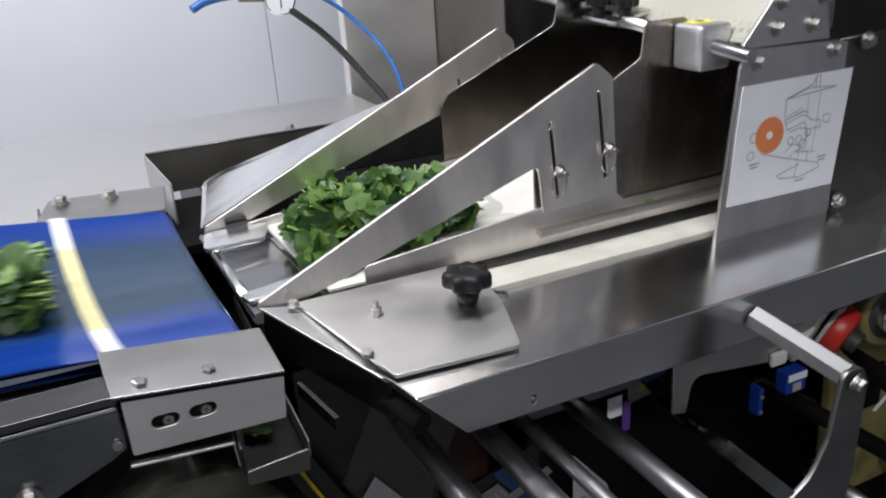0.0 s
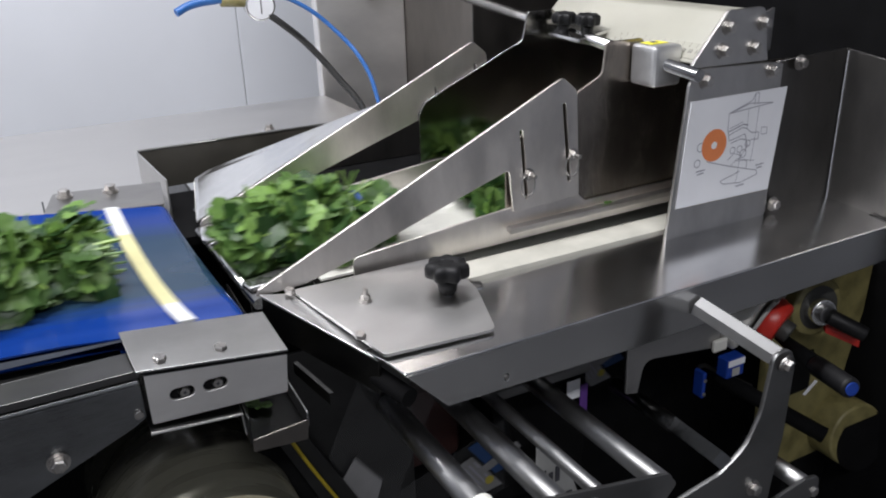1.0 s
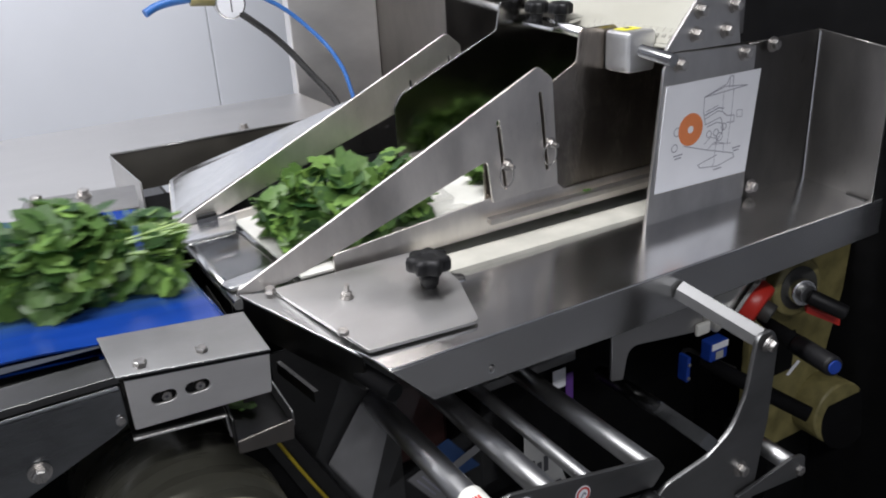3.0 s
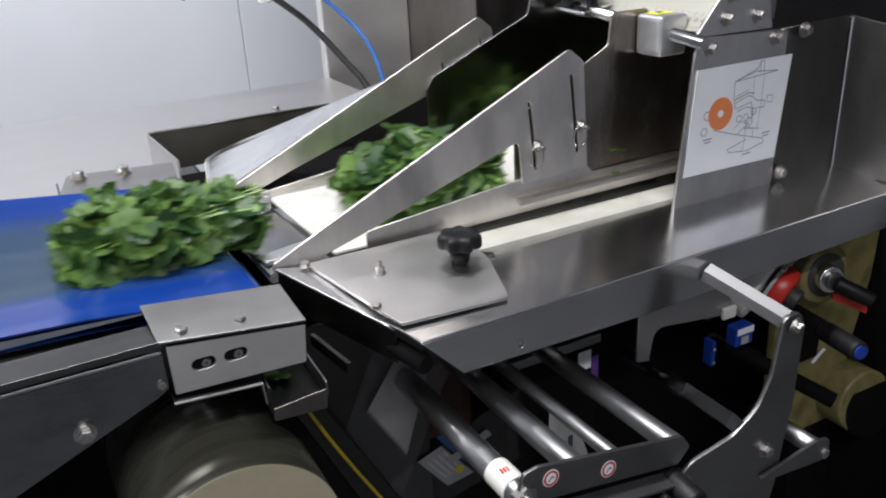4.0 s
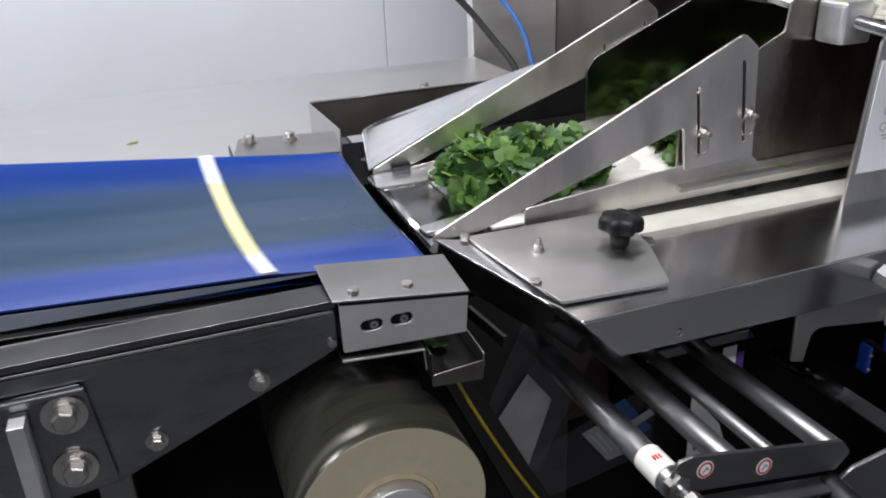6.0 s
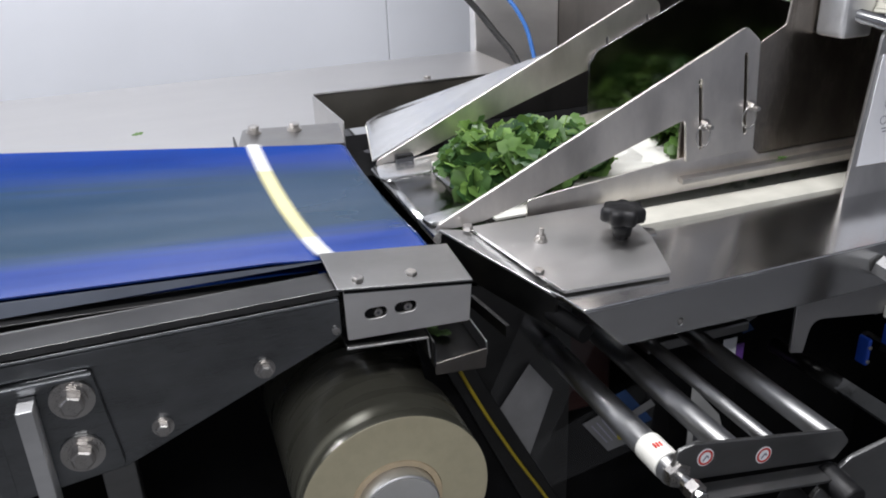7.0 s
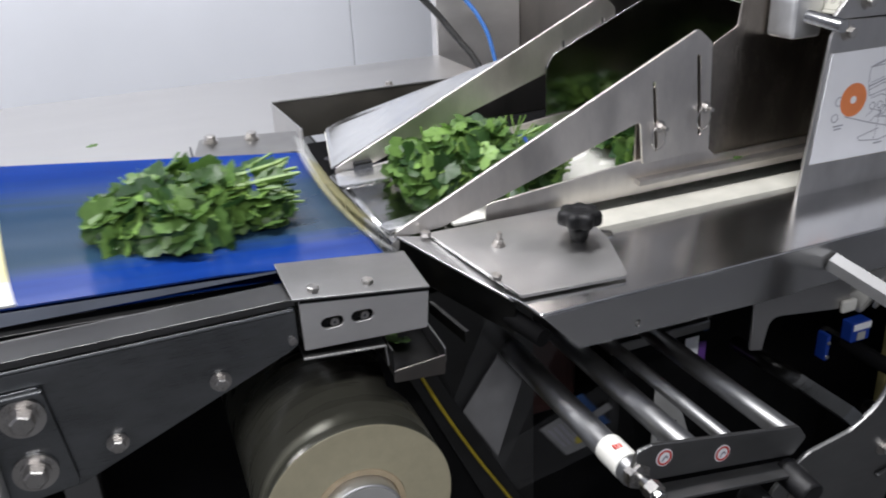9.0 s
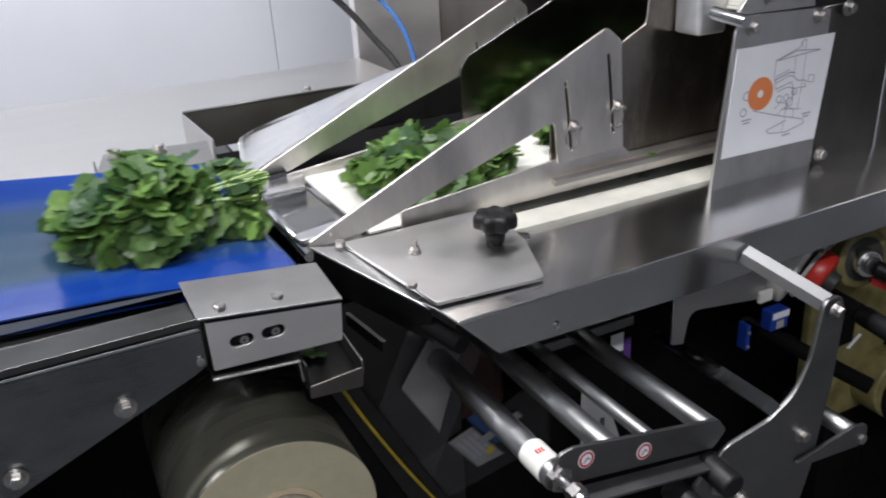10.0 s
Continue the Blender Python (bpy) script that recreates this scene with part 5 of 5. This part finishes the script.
def bunch_meshes(seed, leaves=580, tall=1.0):
    rng = random.Random(seed)
    vs, fs = [], []
    L, W, H = 0.19, 0.049, 0.046 * tall

    def add(p, way, up, size):
        way = way.normalized()
        side = way.cross(up)
        if side.length < 0.05:
            side = Vector((1, 0, 0))
        side.normalize()
        nn = side.cross(way)
        base = len(vs)
        for x, y, z in leaf_verts(rng, size):
            vs.append(tuple(p + side * x + way * y + nn * z))
        fs.extend(leaf_faces(base))

    lumps = [(rng.uniform(-0.10, 0.07), rng.uniform(-0.035, 0.035), rng.uniform(0.75, 1.15)) for _ in range(6)]
    for i in range(leaves):
        s = rng.random()
        x = -0.088 + 0.163 * s ** 1.1
        full = 1.0 - 0.34 * math.exp(-((x - 0.036) / 0.014) ** 2) - 0.26 * min(1.0, max(0.0, (x - 0.02) / 0.03))
        if x < -0.015:
            full *= 0.25 + 0.75 * math.sqrt(max(0.0, 1 - ((x + 0.015) / 0.079) ** 2))
        for lx, ly, lh in lumps:
            full *= 1 + 0.10 * (lh - 0.9) * math.exp(-((x - lx) / 0.03) ** 2) * 3
        a = rng.uniform(-0.25, math.pi + 0.25)
        full *= 1 + 0.52 * noise.noise(Vector((x * 24 + seed, math.cos(a) * 1.3, math.sin(a) * 1.3)))
        rad = (0.45 + 0.55 * rng.random() ** 0.4)
        y = min(0.062, max(-0.062, W * full * rad * math.cos(a)))
        z = max(0.005, 0.009 + H * full * rad * max(0.0, math.sin(a)) + rng.uniform(-0.006, 0.008))
        out = Vector((rng.uniform(-0.7, 0.25), math.cos(a) * 0.9, max(0.15, math.sin(a)))).normalized()
        way = (out + Vector((rng.uniform(-1, 1), rng.uniform(-1, 1), rng.uniform(-0.8, 0.4))) * 0.75)
        up = out + Vector((rng.uniform(-0.45, 0.45), rng.uniform(-0.45, 0.45), rng.uniform(-0.1, 0.6)))
        way = way - up.normalized() * way.dot(up.normalized()) * 0.75
        add(Vector((x, y, z)), way, up.normalized(), 0.0100 + 0.0120 * rng.random() ** 1.2)
    me = bpy.data.meshes.new("leaves")
    me.from_pydata(vs, [], fs)
    me.polygons.foreach_set("use_smooth", [True] * len(me.polygons))
    me.materials.append(LEAF)
    bm = bmesh.new()
    for i in range(95):
        a, rr = rng.uniform(0, 2 * math.pi), rng.random() ** 0.5
        y0, z0 = 0.030 * rr * math.cos(a), 0.026 + 0.021 * rr * math.sin(a)
        x1 = rng.uniform(0.068, 0.096)
        spread = rng.uniform(1.0, 1.5)
        p0 = Vector((-0.045 + rng.uniform(-0.02, 0.03), y0 * 0.9, z0 * 0.75))
        p1 = Vector((0.045, y0 * 0.8, z0 * 0.9))
        p2 = Vector((x1, y0 * spread, max(0.004, 0.024 + (z0 - 0.026) * spread)))
        r = rng.uniform(0.0011, 0.0019)
        rod(p0, p1, r * 0.8, 6, r2=r, bm=bm)
        rod(p1, p2, r, 6, r2=r * 1.1, bm=bm)
    for i in range(60):
        a = rng.uniform(0, math.pi)
        p0 = Vector((rng.uniform(-0.06, 0.05), 0.02 * math.cos(a), 0.02 + 0.015 * math.sin(a)))
        p1 = p0 + Vector((rng.uniform(-0.03, 0.02), 0.035 * math.cos(a), 0.032 * tall ** 2 * math.sin(a)))
        rod(p0, p1, 0.0009, 5, bm=bm)
    sm = bpy.data.meshes.new("stems")
    bm.to_mesh(sm)
    bm.free()
    sm.materials.append(STEM)
    bm = bmesh.new()
    n = 28
    rows = []
    for i in range(n):
        a = 2 * math.pi * i / n
        rows.append([bm.verts.new((0.050 + dx, 0.0245 * math.cos(a), 0.025 + 0.019 * math.sin(a))) for dx in (-0.0018, 0.0018)])
    for i in range(n):
        bm.faces.new((rows[i][0], rows[(i + 1) % n][0], rows[(i + 1) % n][1], rows[i][1]))
    bmesh.ops.solidify(bm, geom=list(bm.faces), thickness=0.001)
    band = bpy.data.meshes.new("band")
    bm.to_mesh(band)
    bm.free()
    band.materials.append(BLUE)
    return me, sm, band


def loose_leaves():
    """Single leaves that have fallen off the bunches."""
    rng = random.Random(5)
    for p, tilt, s in (((-0.345, 0.452, 0.9885), (6, 0, 40), 0.007), ((-0.106, 0.085, 0.861), (4, 0, 120), 0.014), ((0.335, 0.150, 0.9475), (5, 0, 10), 0.006), ((-0.098, 0.15, 0.72), (70, 10, 30), 0.016)):
        vs = leaf_verts(rng, s)
        me = bpy.data.meshes.new("coriander_leaf")
        me.from_pydata(vs, [], leaf_faces(0))
        me.materials.append(LEAF)
        ob = new("coriander_leaf", me)
        ob.matrix_basis = pose(*p, *tilt)
        tagged(ob, "small loose green coriander leaf, fallen off a bunch", "leaf", "loose coriander leaves")


RIDERS = []
LEAF_AT = (-0.113, 0.215)  # where the leaf lies two seconds in


def riding_leaf():
    """A single leaf that travels on the belt behind a bunch and drops off its nose."""
    rng = random.Random(11)
    me = bpy.data.meshes.new("coriander_leaf")
    me.from_pydata(leaf_verts(rng, 0.0135), [], leaf_faces(0))
    me.polygons.foreach_set("use_smooth", [True] * len(me.polygons))
    me.materials.append(LEAF)
    ob = tagged(new("coriander_leaf", me), "loose green coriander leaf lying on the blue belt", "leaf", "loose coriander leaves")
    RIDERS.append(ob)


BUNCHES = []


def bunches():
    kinds = [bunch_meshes(3, 500, 0.84)] + [bunch_meshes(s) for s in (8, 21, 34)] + [bunch_meshes(55, 470, 0.64)]
    for i in range(len(BUNCH_X)):
        t = thing("coriander_bunch", (0, 0, 0), "fresh green coriander bunch, stems leading, tied with a band", "herb bunch", "coriander bunches on the line")
        me, sm, band = kinds[4 if i == 6 else i % 4]
        for n, d, lab in (("foliage", me, "crowded green coriander leaves"), ("stalk_tuft", sm, "pale green cut stems"), ("band", band, "thin blue rubber band")):
            ob = part(n, d, None, t, lab)
            if n != "band":
                tagged(ob, kind="stuff")
        BUNCHES.append(t)


# times and places along the line of each bunch's middle
BUNCH_X = [
    [(0, 0.074), (0.3, 0.098), (0.5, 0.145), (1.0, 0.29), (1.5, 0.44), (2.1, 0.58)],
    [(0, -0.325), (0.3, -0.222), (0.5, -0.158), (0.9, -0.03), (1.0, 0.008), (1.2, 0.081), (1.5, 0.158), (2.0, 0.285), (2.3, 0.32), (2.85, 0.325), (3.3, 0.47), (4.2, 0.75)],
    [(0, -0.60), (0.9, -0.318), (1.0, -0.284), (1.2, -0.222), (1.5, -0.115), (1.8, -0.010), (2.0, 0.032), (2.3, 0.055), (2.85, 0.058), (3.1, 0.10), (3.5, 0.210), (4.0, 0.37), (4.5, 0.5), (5, 0.54), (8.1, 0.55)],
    [(0, -1.2), (2.0, -0.52), (3.0, -0.20), (3.3, -0.090), (3.5, -0.024), (3.6, 0.002), (3.9, 0.093), (4.0, 0.130), (4.2, 0.20), (4.5, 0.29), (4.9, 0.335), (8.1, 0.34), (8.6, 0.47), (10, 0.9)],
    [(0, -1.588), (3.0, -0.517), (3.5, -0.335), (3.6, -0.300), (3.9, -0.195), (4.0, -0.162), (4.2, -0.101), (4.5, 0.008), (4.65, 0.035), (4.8, 0.053), (5.0, 0.060), (8.05, 0.060), (8.15, 0.071), (8.4, 0.142), (8.7, 0.22), (9.0, 0.31), (10, 0.63)],
    [(0, -3.1), (7.3, -0.525), (7.5, -0.455), (7.7, -0.386), (7.9, -0.325), (8.0, -0.287), (8.1, -0.25), (8.4, -0.139), (8.5, -0.108), (8.7, -0.036), (9.0, 0.053), (9.3, 0.145), (9.5, 0.205), (10, 0.355)],
    [(0, -3.4), (8.4, -0.435), (8.5, -0.405), (8.7, -0.346), (9.0, -0.255), (9.3, -0.150), (9.5, -0.068), (9.6, -0.035), (9.8, 0.03), (10, 0.103)],
    [(0, -3.75), (9.5, -0.382), (9.8, -0.265), (10, -0.195)],
]


def line_pose(x, turn):
    """Where a bunch lies when its middle is at x: on the belt, over the nose, in the channel."""
    k = min(1.0, max(0.0, (x + 0.17) / 0.16))
    k = k * k * (3 - 2 * k)
    y = 0.213 + (0.240 - 0.213) * k - 0.018 * min(1.0, max(0.0, (-0.26 - x) / 0.1))
    zb, zc = belt_z(min(x, -0.15), y), 0.9445
    tip = 2.9 * (1 - k) + 0.5 * k - 3.0 * math.sin(math.pi * k)
    return pose(x, y, zb * (1 - k) + zc * k, 7.5, tip * 0.6, turn)


def lie(x, drop):
    """The pose of a stripe that lies on the belt at x."""
    k = max(x, -1.0) + 0.2
    lift = Matrix.Translation((x, BY0, 0.951 - 0.05 * k + drop))
    return lift @ pose(0, 0, 0, math.degrees(math.atan2(-0.06 * k, BY1 - BY0)), 0, 0) @ Matrix.Translation((0, -BY0, -0.951))


def motions():
    for labels, where, home in ((BACKS, rise, Vector((0, 0, 0))), (FACES, fall, Vector((0.1, 0.15, 0.66)))):
        for i, ob in enumerate(labels):
            rows = []
            for (t0, f0), (t1, f1) in zip(FEED, FEED[1:]):
                n = max(1, round((t1 - t0) / 0.1)) if f1 - f0 > 0.02 else 1
                rows += [(t0 + (t1 - t0) * k / n, f0 + (f1 - f0) * k / n) for k in range(n)]
            rows.append(FEED[-1])
            walk(ob, [(t, Matrix.Translation(home + where(f - WEB_PITCH * i))) for t, f in rows])
    turns = [4, -3, 6, -4, 3, -5, 2, 5]
    for ob, xs, turn in zip(BUNCHES, BUNCH_X, turns):
        rows = list(xs)
        if rows[-1][0] < 10:
            rows.append((10.0, rows[-1][1] + 0.02))
        dense = []
        for (t0, x0), (t1, x1) in zip(rows, rows[1:]):
            n = 1 if x1 < -0.25 or x0 > 0.0 else max(1, round((t1 - t0) / 0.1))
            dense += [(t0 + (t1 - t0) * i / n, x0 + (x1 - x0) * i / n) for i in range(n)]
        dense.append(rows[-1])
        walk(ob, [(t, line_pose(x, turn)) for t, x in dense])
    leaf = RIDERS[0]
    start, y = LEAF_AT[0] - 0.357 * 2.0, LEAF_AT[1]
    rows = [(t, pose(start + 0.357 * t, y, belt_z(start + 0.357 * t, y) + 0.005, 10, 4, -75)) for t in (0.0, 0.5, 1.0, 1.5, 1.9, 2.0)]
    rows += [(2.12, pose(-0.118, y, 0.958, 12, 25, -75)), (2.25, pose(-0.096, y, 0.915, 15, 70, -75)), (2.4, pose(-0.10, y, 0.872, 8, 20, -75)), (10.0, pose(-0.10, y, 0.872, 8, 20, -75))]
    walk(leaf, rows)
    speed, pitch, first = 0.357, 0.313, -0.207
    end, r = NOSE - 0.012, 0.0135
    axle = Vector((-0.105, 1.0, 0.15)).normalized()
    for i, st in enumerate(STRIPES):
        x0 = first + pitch * (2 - i) + SLACK.get(i, 0.0)
        rows = []
        for k in range(10 * 3 * 10 + 1):
            t = k / 30
            x = x0 + speed * t
            over = x - end
            if k % 3 and not -0.03 < over < 0.075:
                continue
            turn = min(math.pi, max(0.0, over / r))
            m = lie(min(x, end), 0.0)
            if turn > 0.0:
                hub = Vector((end, BY0, belt_z(end, BY0) - 0.0125))
                m = Matrix.Translation(hub) @ Matrix.Rotation(turn, 4, axle) @ Matrix.Translation(-hub) @ m
                m = Matrix.Translation((-max(0.0, over - math.pi * r), 0, 0)) @ m
            rows.append((t, m))
        walk(st, rows)


room()
conveyor()
film_roll()
wrapper()
far_table()
hoses()
lower_clutter()
operator_fittings()
web_labels()
bunches()
loose_leaves()
riding_leaf()
motions()
